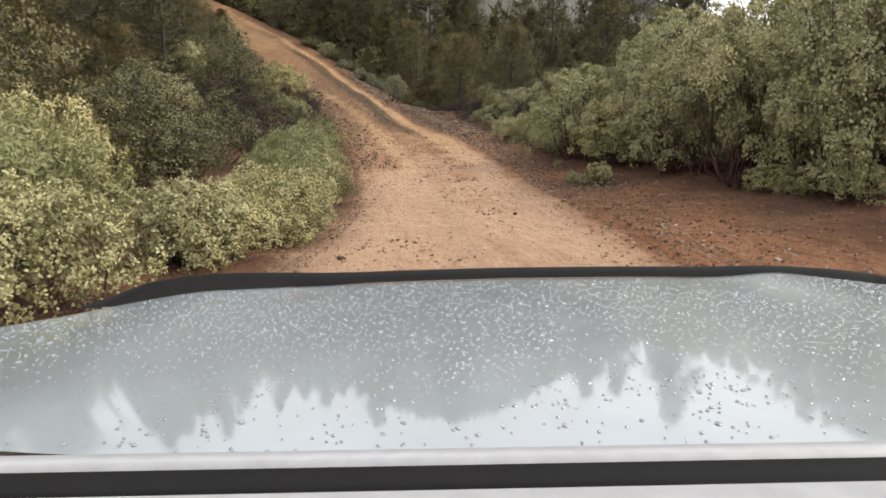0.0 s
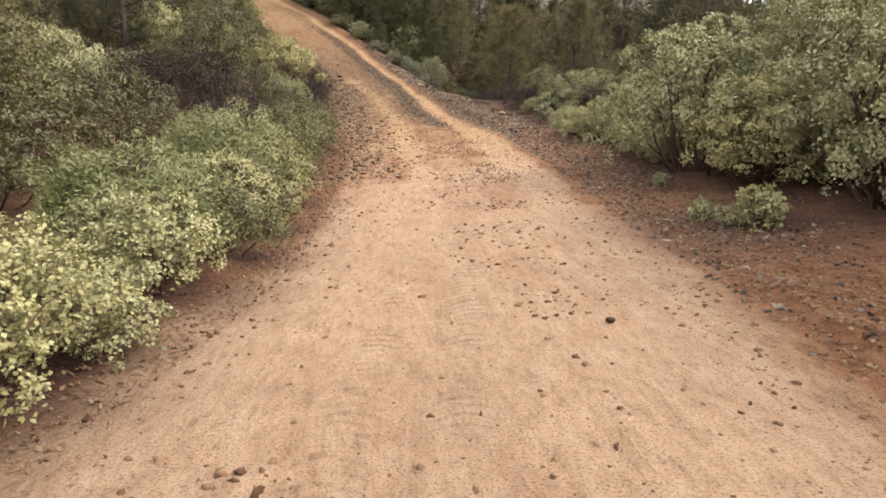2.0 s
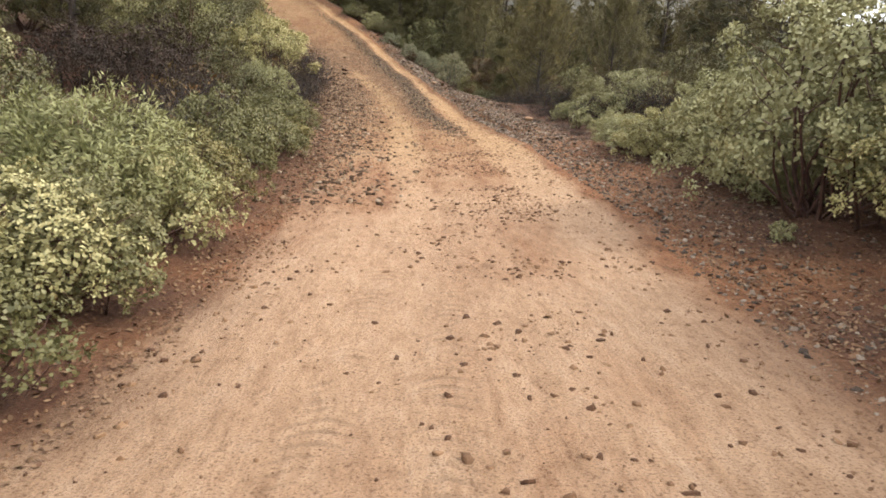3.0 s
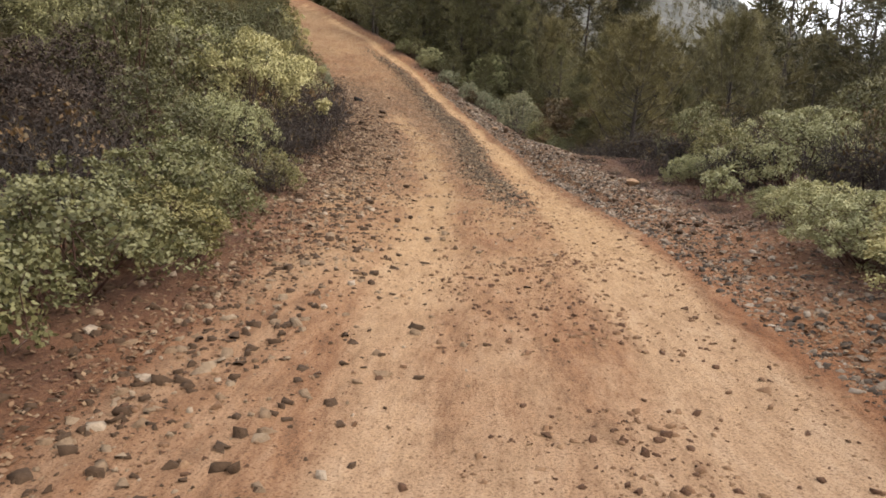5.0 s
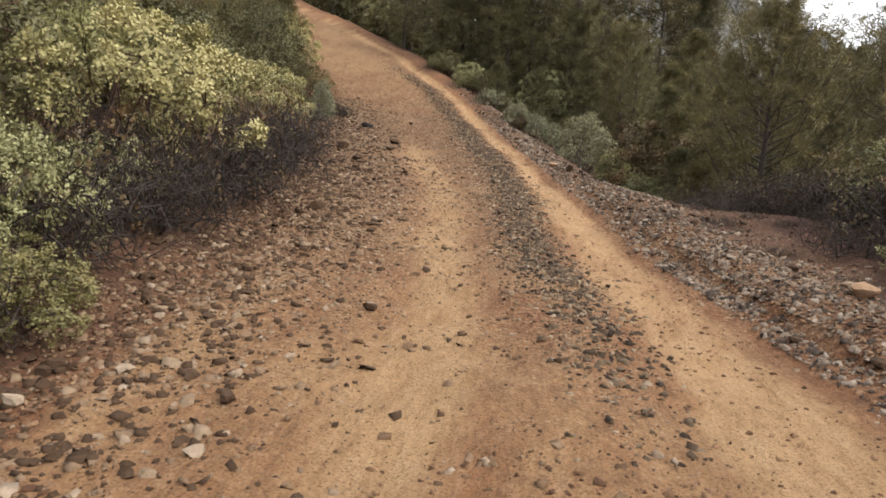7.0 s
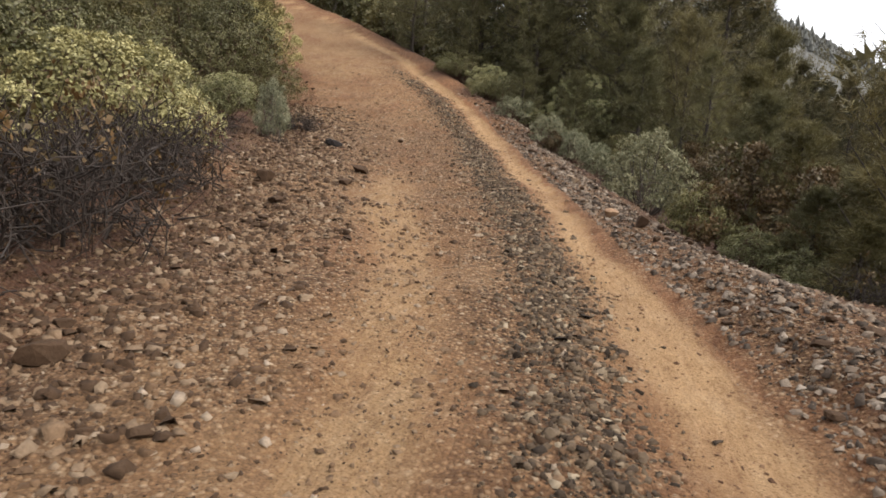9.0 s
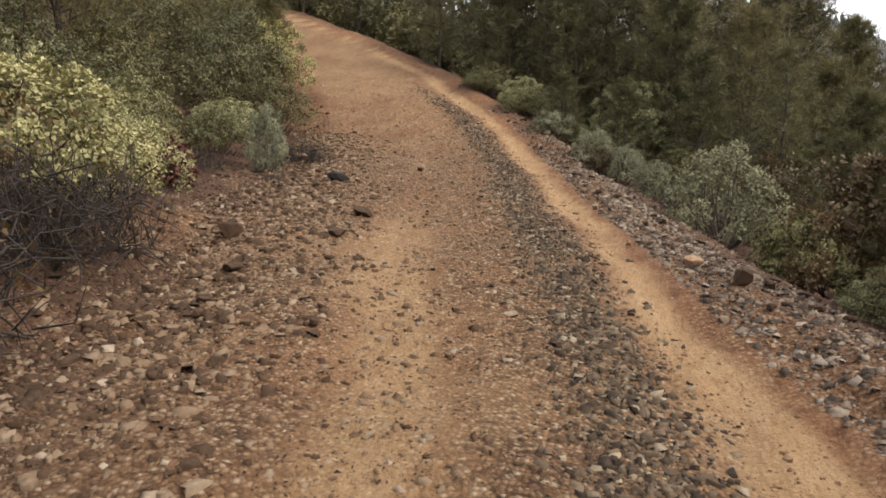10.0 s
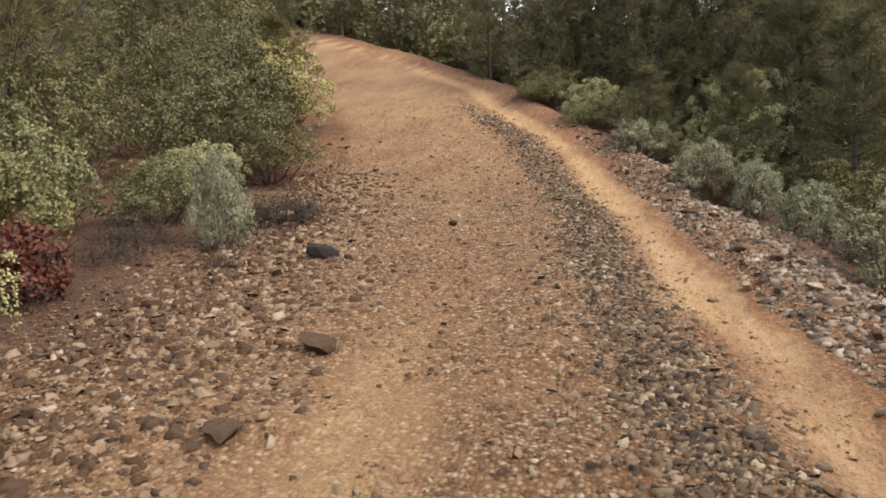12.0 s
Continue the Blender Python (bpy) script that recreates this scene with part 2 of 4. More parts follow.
EARTH = earth_material()
STONE = stone_material("stone", [(0, (.060, .036, .021)), (.25, (.105, .064, .037)), (.55, (.165, .105, .062)), (.8, (.185, .130, .085)), (.95, (.235, .175, .120)), (1, (.32, .26, .20))])
RUBBLE = stone_material("grey_rubble", [(0, (.058, .044, .034)), (.3, (.110, .083, .062)), (.6, (.162, .126, .097)), (.85, (.212, .170, .133)), (1, (.30, .255, .21))])
DARK_GRAVEL = stone_material("dark_gravel", [(0, (.030, .021, .014)), (.35, (.060, .042, .028)), (.7, (.105, .076, .050)), (.92, (.170, .128, .086)), (1, (.30, .25, .18))])
CLOD = stone_material("clod", [(0, (.085, .045, .026)), (.5, (.155, .088, .050)), (1, (.235, .145, .085))])
BLACK_STONE = stone_material("black_stone", [(0, (.016, .013, .012)), (1, (.030, .025, .022))])
PALE_STONE = stone_material("pale_stone", [(0, (.302, .198, .125)), (1, (.364, .250, .166))])
RED_LEAF = leaf_material("wine_red_leaf", (.056, .010, .008), (.123, .028, .020), (.168, .073, .045))
# conifer colours greyed and lightened to stand in for distance haze
HAZED_LEAF = leaf_material("hazed_conifer", (.084, .084, .077), (.123, .120, .112), (.151, .146, .137))
HILL = leaf_material("hill_scrub_leaf", (.049, .048, .019), (.109, .103, .043), (.166, .149, .070))
MANZANITA = leaf_material("manzanita_leaf", (.140, .138, .062), (.268, .258, .124), (.45, .42, .225), .55, .06)
GREY_LEAF = leaf_material("grey_leaf", (.085, .088, .050), (.195, .192, .118), (.33, .32, .21), .7)
DARK_OLIVE = leaf_material("dull_olive_leaf", (.075, .076, .032), (.145, .138, .060), (.26, .235, .11))
OLIVE = leaf_material("olive_brush_leaf", (.112, .115, .045), (.213, .216, .090), (.291, .286, .134))
RUSSET = leaf_material("russet_leaf", (.042, .032, .015), (.098, .072, .032), (.165, .095, .042))
DEAD_LEAF = leaf_material("dead_brown_leaf", (.016, .010, .007), (.036, .022, .015), (.070, .045, .030), .7, .05)
NEEDLE = leaf_material("pine_needle", (.043, .043, .019), (.097, .092, .041), (.162, .142, .065), .55, .3)
BROWN_NEEDLE = leaf_material("brown_pine_needle", (.042, .038, .016), (.100, .090, .038), (.180, .150, .064), .55, .2)
OLIVE_NEEDLE = leaf_material("olive_pine_needle", (.038, .038, .016), (.098, .092, .038), (.190, .166, .072), .55, .22)
DULL_NEEDLE = leaf_material("dull_pine_needle", (.023, .023, .010), (.064, .057, .026), (.120, .101, .047), .6, .28)
RED_BARK = bark_material("red_bark", (.030, .012, .008), (.092, .040, .024))
DARK_BARK = bark_material("dark_bark", (.012, .008, .006), (.042, .027, .019))
PINE_BARK = bark_material("pine_bark", (.016, .011, .008), (.066, .048, .036))
GREY_BARK = bark_material("grey_bark", (.033, .025, .019), (.124, .098, .078))


# ---- mesh helpers ----
def mesh_of(name, verts, faces, mat, tone=None, even=False):
    """A mesh from arrays; all faces have the same number of corners."""
    me = bpy.data.meshes.new(name)
    verts, faces = np.asarray(verts, np.float32), np.asarray(faces, np.int32)
    k = faces.shape[1]
    me.vertices.add(len(verts))
    me.vertices.foreach_set("co", verts.ravel())
    me.loops.add(faces.size)
    me.loops.foreach_set("vertex_index", faces.ravel())
    me.polygons.add(len(faces))
    me.polygons.foreach_set("loop_start", np.arange(0, faces.size, k, dtype=np.int32))
    if even:
        me.polygons.foreach_set("use_smooth", np.ones(len(faces), bool))
    if tone is not None:
        me.attributes.new("tone", "FLOAT", "POINT").data.foreach_set("value", np.asarray(tone, np.float32))
    me.materials.append(mat)
    me.update()
    me.validate()
    return me


def unit(v):
    return v / np.maximum(np.linalg.norm(v, axis=-1, keepdims=True), 1e-9)


def tube(points, radii, sides=6):
    """Vertices and quads of a bent, tapering tube."""
    points, n = np.asarray(points, float), len(points)
    along = unit(np.gradient(points, axis=0))
    ref = np.where(np.abs(along[:, 2:3]) > .9, np.array([[1., 0, 0]]), np.array([[0, 0, 1.]]))
    u = unit(np.cross(along, ref))
    v = np.cross(along, u)
    ang = np.arange(sides) * 2 * math.pi / sides
    ring = (u[:, None] * np.cos(ang)[None, :, None] + v[:, None] * np.sin(ang)[None, :, None]) * np.asarray(radii)[:, None, None]
    verts = (points[:, None] + ring).reshape(-1, 3)
    faces = [(i * sides + j, i * sides + (j + 1) % sides, (i + 1) * sides + (j + 1) % sides, (i + 1) * sides + j)
             for i in range(n - 1) for j in range(sides)]
    return verts, np.array(faces)


def joined(pieces):
    vs, fs, at = [], [], 0
    for v, f in pieces:
        vs.append(v), fs.append(f + at)
        at += len(v)
    return np.concatenate(vs), np.concatenate(fs)


def leaves(rng, spots, out, per, length, width, spread, lift=.35, shell=.6, plain=False, fresh=None):
    """Sprays of small folded leaves round each spot, pointing outwards. Returns vertices, quads and tones."""
    n = len(spots) * per
    c, o = np.repeat(spots, per, 0), np.repeat(out, per, 0)
    size = np.repeat(rng.uniform(.7, 1.25, len(spots)), per)[:, None]
    way = unit(unit(rng.normal(size=(n, 3))) + o * .6 + np.array([0, 0, lift]))
    base = c + way * (spread * size * rng.random((n, 1)) ** shell)
    way = unit(way * .6 + unit(rng.normal(size=(n, 3))) * 1.0)
    side = unit(np.cross(way, unit(o + np.array([0, 0, .35]) + rng.normal(size=(n, 3)) * .42)))
    up = np.cross(side, way)
    ln, wd = length * (.7 + .6 * rng.random((n, 1))), width * (.75 + .5 * rng.random((n, 1)))
    tone = np.clip(np.repeat(rng.random(len(spots)) ** 1.6 * .8, per) + (rng.random(n) - .5) * .2, 0, 1)
    if fresh is not None:
        tone = np.clip(tone * .45 + np.repeat(fresh, per), 0, 1)
    if plain:
        verts = np.stack([base + side * wd * .6, base + way * ln * 1.1, base - side * wd * .6], 1).reshape(-1, 3)
        return verts, np.arange(n * 3).reshape(-1, 3), np.repeat(tone, 3)
    verts = np.stack([base, base + way * ln * .5 + side * wd * .5 + up * wd * .18, base + way * ln, base + way * ln * .5 - side * wd * .5 + up * wd * .18], 1).reshape(-1, 3)
    return verts, np.arange(n * 4).reshape(-1, 4), np.repeat(tone, 4)


def shrub_shape(rng, radius, height, lobes):
    """Lobes of a shrub: middles and radii."""
    mids, sizes = [], []
    for i in range(lobes):
        a = i * 2.39996 + rng.uniform(-.3, .3)
        k = math.sqrt((i + .5) / lobes)
        s = rng.uniform(.24, .43) * radius
        d = (radius - s) * k * rng.uniform(.85, 1.08)
        top = (height - s) * (1 - .62 * k ** 2.2) * rng.uniform(.76, 1.06)
        mids.append((d * math.cos(a), d * math.sin(a), max(top, s * .62)))
        sizes.append(s)
        if k > .55 and top > s * 2.1:
            mids.append((d * 1.02 * math.cos(a + .25), d * 1.02 * math.sin(a + .25), top * .5))
            sizes.append(s * .85)
    return np.array(mids), np.array(sizes)


def clump_shape(rng, radius, height, lobes):
    """Many small clumps over an uneven dome, with gaps between them."""
    i = np.arange(lobes)
    up = np.clip(1 - (i + .5) / lobes * 1.02 + rng.uniform(-.05, .05, lobes), .03, 1)
    a = i * 2.39996 + rng.uniform(-.35, .35, lobes)
    flat = np.sqrt(np.maximum(1 - up ** 2, 0)) ** .8
    swell = 1 + .14 * np.sin(a * 2 + rng.uniform(0, 6)) + .10 * np.sin(a * 3 + up * 5 + rng.uniform(0, 6)) + rng.uniform(-.12, .08, lobes)
    s = radius * 1.25 / math.sqrt(lobes) * rng.uniform(.75, 1.3, lobes)
    mids = np.stack([np.cos(a) * flat * swell * (radius - s), np.sin(a) * flat * swell * (radius - s), np.maximum(up ** .8 * (height - s) * (.55 + .45 * swell), s * .5)], 1)
    return mids, s


def shrub(name, seed, radius, height, mat, bark, sprays, per, leaf=(.035, .024), spread=.085, lobes=13, label="", category="shrub", open_foot=0.0, twigs=0, plain=False, puffs=0, clumps=False):
    """A shrub as a thing: crooked stems and a crown of leaf sprays."""
    rng = np.random.default_rng(seed)
    mids, sizes = (clump_shape if clumps else shrub_shape)(rng, radius, height, lobes)
    pick = rng.choice(len(mids), size=sprays * 3, p=sizes ** 2 / (sizes ** 2).sum())
    out = unit(rng.normal(size=(sprays * 3, 3)) + np.array([0, 0, .25]))
    deep = 1 - .30 * rng.random((len(pick), 1)) ** 2.2
    lump = 1 + .16 * np.sin(out[:, :1] * 7 + pick[:, None]) * np.sin(out[:, 1:2] * 6 + 1.3 * pick[:, None])
    spots = mids[pick] + out * sizes[pick][:, None] * deep * lump * np.array([1, 1, .86])
    gap = np.linalg.norm((spots[:, None] - mids[None]) / np.array([1, 1, .86]), axis=2) / sizes[None]
    keep = (gap.min(1) > .70) & (spots[:, 2] > .04 + open_foot * height * rng.random(len(spots)))
    spots, out, pick = spots[keep][:sprays], out[keep][:sprays], pick[keep][:sprays]
    fresh = rng.random(len(mids))[pick] * .4
    if puffs:
        heads = spots[::puffs]
        which = np.linalg.norm(spots[:, None] - heads[None], axis=2).argmin(1)
        spots = spots + (heads[which] - spots) * .7 + out * .05
    v, f, tone = leaves(rng, spots, out, per, leaf[0], leaf[1], spread, shell=.38, plain=plain, fresh=fresh)
    thick = 1.3 if plain else 1.45
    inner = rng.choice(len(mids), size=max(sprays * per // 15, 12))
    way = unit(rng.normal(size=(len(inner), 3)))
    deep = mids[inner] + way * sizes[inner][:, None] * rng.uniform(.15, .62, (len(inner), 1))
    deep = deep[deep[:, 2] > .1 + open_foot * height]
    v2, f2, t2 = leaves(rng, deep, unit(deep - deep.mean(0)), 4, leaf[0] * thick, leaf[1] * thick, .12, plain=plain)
    # inner leaves get a darker tone: the crown's inner shade put into colour
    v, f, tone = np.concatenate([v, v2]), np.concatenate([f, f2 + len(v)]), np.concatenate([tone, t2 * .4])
    root = tagged(new(name), label, category)
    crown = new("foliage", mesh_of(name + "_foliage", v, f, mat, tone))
    crown.parent = root
    main, pieces = [], []
    for m, s in zip(mids, sizes):
        a = rng.uniform(-.12, .12, 2) * radius
        start = np.array([a[0], a[1], -.12])
        bend = (start + m) / 2 + np.array([*(rng.uniform(-.16, .16, 2) * radius), -.1 * height])
        pts = [start, (start + bend) / 2 + rng.uniform(-.03, .03, 3), bend, (bend + m) / 2 + rng.uniform(-.04, .04, 3), m]
        r0 = .012 + .008 * radius
        main.append(tube(pts, [r0, r0 * .85, r0 * .7, r0 * .5, r0 * .3], 5))
        for _ in range(3 if twigs else 1):
            tip = m + unit(rng.normal(size=3)) * s * .9
            pieces.append(tube([m, (m + tip) / 2 + rng.uniform(-.05, .05, 3), tip], [r0 * .35, r0 * .25, r0 * .1], 3))
    for _ in range(twigs):
        a, k = rng.uniform(0, 2 * math.pi), rng.uniform(.15, .95)
        q = np.array([math.cos(a) * radius * k, math.sin(a) * radius * k, rng.uniform(.05, .55) * height])
        w = unit(rng.normal(size=3) + np.array([0, 0, .3])) * rng.uniform(.15, .42)
        pieces.append(tube([q, q + w * .5 + rng.uniform(-.07, .07, 3), q + w], [.006, .004, .0015], 3))
    if twigs:
        every = 1 + len(main) // 16
        pieces += [m for i, m in enumerate(main) if i % every]
        for v, f in main[::every]:
            one = new("stem", mesh_of(name + "_stem", v, f, bark, even=True))
            one.parent = root
    else:
        pieces = main[::3] + pieces
    v, f = joined(pieces)
    rest = tagged(new("twig", mesh_of(name + "_twig", v, f, bark, even=True)), kind="stuff")
    rest.parent = root
    return root


def pine(name, seed, height, spread, mat, limbs=52, tufts=9, per=22, needle=.17, wide=.011, bare=.1, label="", category="pine tree", thin=0.0, sweep=0.0):
    """A pine as a thing: trunk with whorls of upswept limbs and a crown of needle tufts."""
    rng = np.random.default_rng(seed)
    lean = rng.uniform(-.03, .03, 2) * height
    hs = np.linspace(0, 1, 7)
    pts = np.stack([lean[0] * hs ** 2 + rng.uniform(-.01, .01, 7) * height * hs, lean[1] * hs ** 2, hs * height - .25 * (hs == 0)], 1)
    r0 = .012 * height + .02
    fresh = []
    pieces, spots, outs = [tube(pts, r0 * (1.02 - hs) ** .8 + .004, 8)], [], []
    for i in range(limbs):
        k = bare + (1 - bare) * ((i + rng.random()) / limbs) ** .9
        a = i * 2.39996 + rng.uniform(-.4, .4)
        reach = spread * (1.02 - k) ** .62 * rng.uniform(.55, 1.1) * min(1, .55 + 2.2 * (k - bare))
        foot = np.array([np.interp(k, hs, pts[:, 0]), np.interp(k, hs, pts[:, 1]), k * height])
        way = np.array([math.cos(a), math.sin(a), 0])
        rise = rng.uniform(.05, .35) + .5 * k + sweep * rng.uniform(.6, 1.3)
        q = [foot, foot + way * reach * .5 + np.array([0, 0, rise * reach * .25]), foot + way * reach + np.array([0, 0, rise * reach])]
        rl = r0 * .28 * (1.1 - k) + .004
        pieces.append(tube(q, [rl, rl * .7, rl * .25], 4))
        if rng.random() < thin:
            continue
        lit = rng.random() ** 1.3 * .65
        for _ in range(tufts):
            fresh.append(lit + rng.random() * .3)
            s = rng.random() ** .7
            at = foot + way * reach * (.25 + .75 * s) + np.array([0, 0, rise * reach * (.1 + .9 * s ** 2)])
            off = rng.normal(size=3) * np.array([.15, .15, .085]) * reach * (.35 + .5 * s) 
            spots.append(at + off)
            outs.append(unit(way * .6 + off * 1.5 + np.array([0, 0, .5])))
    fresh += [.5] * 8
    spots += [pts[-1] + rng.normal(size=3) * .06 for _ in range(8)]
    outs += [np.array([0, 0, 1.])] * 8
    spots, outs = np.array(spots), np.array(outs)
    n = len(spots) * per
    c, o = np.repeat(spots, per, 0), np.repeat(outs, per, 0)
    way = unit(unit(rng.normal(size=(n, 3))) + o * .8)
    side = unit(np.cross(way, rng.normal(size=(n, 3)))) * wide * .5
    ln = needle * (.7 + .5 * rng.random((n, 1)))
    c = c + rng.normal(size=(n, 3)) * needle * .22
    v = np.stack([c - side, c + side, c + way * ln], 1).reshape(-1, 3)
    tone = np.repeat(np.clip(np.repeat(np.array(fresh), per) + (rng.random(n) - .5) * .2, 0, 1), 3)
    root = tagged(new(name), label, category)
    crown = new("crown", mesh_of(name + "_crown", v, np.arange(n * 3).reshape(-1, 3), mat, tone))
    crown.parent = root
    v, f = joined(pieces)
    trunk = new("trunk", mesh_of(name + "_trunk", v, f, PINE_BARK, even=True))
    trunk.parent = root
    return root


def stand(thing, x, y, turn=0, scale=1.0, tall=1.0, sink=.04):
    """Sets a thing down on the ground."""
    UNDER.append((x, y, 1.15 * scale))
    thing.matrix_basis = pose(x, y, gz(x, y) - sink, 0, 0, turn) @ Matrix.Diagonal((scale, scale, scale * tall, 1))
    return thing


def plant(kind, x, y, turn, scale=1.0, tall=1.0, group="", label="", sink=.04):
    """A copy of a plant, standing on the ground."""
    ob = copy_thing(kind, pose(0, 0, 0))
    stand(ob, x, y, turn, scale, tall, sink)
    return tagged(ob, label=label, group=group)


# ---- the ground, one sheet ----
def steps(fine0, fine1, step, reach, growth):
    mid = list(np.arange(fine0, fine1, step))
    up, d, v = [], step, mid[-1]
    while v < reach:
        d *= growth
        v += d
        up.append(v)
    down, d, v = [], step, mid[0]
    while v > -reach:
        d *= growth
        v -= d
        down.append(v)
    return np.array(down[::-1] + mid + up)


UNDER = []


def build_ground():
    xs, ys = steps(-7.6, 4.6, .085, 2600, 1.14), steps(2.5, 50, .105, 2600, 1.10)
    X, Y = np.meshgrid(xs, ys)
    Z = ground_z(X, Y)
    nx, ny = len(xs), len(ys)
    i = np.arange((ny - 1) * nx).reshape(ny - 1, nx)[:, :-1].ravel()
    me = mesh_of("ground", np.stack([X, Y, Z], 2).reshape(-1, 3), np.stack([i, i + 1, i + nx + 1, i + nx], 1), EARTH, even=True)
    x, y = X.ravel(), Y.ravel()
    r, l = road_r(y), road_l(y)
    dr, dl = np.maximum(x - r, 0), np.maximum(l - x, 0)
    a, b = wheel_tracks(x, y)
    bare = 1 - smooth(11, 15, y)
    early = 1 - smooth(13, 22, y)
    inside = smooth(-.45 * bare, .45 - .4 * bare, x - l) * smooth(-.12 - .35 * early, .2 + .25 * early, r + .16 * smooth(31, 38, y) - x + (vnoise(x, y, .6, 21) - .5) * .25)
    frayed = 1 - smooth(22, 27, y) * (.5 - .5 * vnoise(x, y * .6, .34, 41)) * .65
    a = a * frayed
    worn = inside * np.clip(np.maximum(np.maximum(a, b * .75), .46 + .32 * early + .06 * smooth(41, 45, y)), 0, 1)
    worn = np.clip(worn + (vnoise(x, y, 1.3, 11) - .5) * .3 * inside, 0, 1)
    stony = np.clip((1 - np.maximum(a, b * .6)) * smooth(21, 33, y) * (1 - .45 * smooth(41, 47, y)) * (.7 + .45 * vnoise(x, y, .5, 12)) * smooth(3.5, 1.2, dr + dl), 0, 1)
    littered = np.clip(smooth(.5, 2.0, dr * (1 - .40 * early) + dl * .8 - .5 * smooth(22, 30, y) * (dl > 0) + (vnoise(x, y, .9, 13) - .5) * 1.2), 0, 1) * (.55 + .45 * vnoise(x, y, 1.5, 14))
    lane_r, lane_l = x - r + 1.98, x - r + 2.52
    lane = np.where(np.abs(lane_r) < np.abs(lane_l), lane_r, lane_l)
    tread = np.exp(-(lane / .15) ** 4) * inside * early * smooth(0, 4, y)
    under = np.zeros_like(x)
    for px, py, pr in UNDER:
        near = (np.abs(x - px) < 2 * pr) & (np.abs(y - py) < 2 * pr)
        under[near] = np.maximum(under[near], np.exp(-(np.hypot(x[near] - px, y[near] - py) / pr) ** 3))
    littered = np.maximum(littered, under * (.75 + .25 * vnoise(x, y, .5, 15)))
    littered = np.maximum(littered, smooth(1.2, 2.2, dr) * smooth(26, 31, y))
    littered = np.maximum(littered, .85 * smooth(.3, 1.1, dl) * smooth(21, 25, y))
    # "ridge" masks the far ground that takes the haze-greyed colour
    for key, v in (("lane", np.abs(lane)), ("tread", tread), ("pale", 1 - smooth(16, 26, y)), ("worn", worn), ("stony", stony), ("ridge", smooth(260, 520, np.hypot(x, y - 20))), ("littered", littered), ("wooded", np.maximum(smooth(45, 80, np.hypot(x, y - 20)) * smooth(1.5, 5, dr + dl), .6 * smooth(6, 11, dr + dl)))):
        me.attributes.new(key, "FLOAT", "POINT").data.foreach_set("value", v.astype(np.float32))
    tagged(new("ground", me), "orange-tan dirt track with wheel ruts through red-brown scrubland soil", "ground", kind="structure")


# ---- shrubs and trees: one of each kind, then copies ----
manz_a = shrub("manzanita_bush", 11, 1.8, 3.2, MANZANITA, RED_BARK, 940, 30, leaf=(.038, .028), spread=.098, lobes=21, open_foot=.07, puffs=6, twigs=70, label="dense grey-green manzanita bush with round leaf clusters")
manz_d = shrub("manzanita_bush", 36, 1.65, 3.0, MANZANITA, RED_BARK, 840, 30, leaf=(.038, .028), spread=.098, lobes=18, open_foot=.16, puffs=6, twigs=70, label="tall grey-green manzanita bush with dark gaps between leaf clusters")
manz_b = shrub("manzanita_bush", 12, 1.4, 2.05, MANZANITA, RED_BARK, 520, 28, leaf=(.038, .028), spread=.09, lobes=17, open_foot=.1, puffs=5, twigs=40, label="rounded grey-green manzanita bush with pale leaf clusters")
manz_c = shrub("manzanita_bush", 13, 1.2, 1.4, MANZANITA, RED_BARK, 350, 27, leaf=(.037, .027), spread=.08, lobes=15, twigs=25, label="low spreading pale green manzanita bush")
low_bush = shrub("manzanita_bush", 34, 1.0, 1.05, MANZANITA, RED_BARK, 250, 27, leaf=(.036, .027), spread=.078, lobes=13, twigs=12, label="low pale green manzanita bush reaching down to the track")
low_olive = shrub("manzanita_bush", 37, 1.0, 1.2, DARK_OLIVE, RED_BARK, 240, 28, leaf=(.038, .026), spread=.082, lobes=13, open_foot=.08, twigs=30, label="dull olive manzanita bush reaching down to the track")
grey_bush = shrub("grey_bush", 35, .75, 1.0, GREY_LEAF, RED_BARK, 160, 36, leaf=(.038, .025), spread=.085, lobes=26, open_foot=.1, twigs=40, clumps=True, label="grey-green bush with small leaves and reddish stems")
manz_open = shrub("manzanita_bush", 19, 1.7, 2.4, MANZANITA, RED_BARK, 300, 58, leaf=(.046, .033), spread=.15, lobes=16, open_foot=.52, puffs=6, twigs=220, label="spreading manzanita bush with dark bare stems below")
sage_a = shrub("sage_bush", 14, .85, 1.25, GREY_LEAF, GREY_BARK, 190, 36, leaf=(.039, .026), spread=.095, lobes=28, open_foot=.08, twigs=25, clumps=True, label="grey-green rounded bush with small leaves")
olive_a = shrub("brush", 15, 1.3, 1.75, OLIVE, GREY_BARK, 180, 56, leaf=(.085, .020), spread=.20, lobes=13, open_foot=.12, twigs=40, label="feathery yellow-green brush with narrow leaves")
russet_a = shrub("russet_bush", 16, .9, 1.5, RUSSET, RED_BARK, 120, 60, leaf=(.042, .028), spread=.13, lobes=10, puffs=5, twigs=40, label="brown and dull green bush turning russet")
sprig_a = shrub("seedling_shrub", 17, .28, .5, MANZANITA, RED_BARK, 22, 24, leaf=(.045, .03), lobes=5, spread=.075, twigs=4, label="small pale green manzanita seedling")
dead_brush = shrub("dead_brush", 31, .9, .95, RUSSET, DARK_BARK, 26, 16, leaf=(.045, .028), spread=.12, lobes=9, twigs=800, label="tangle of dark dead twigs with few leaves", category="brush")
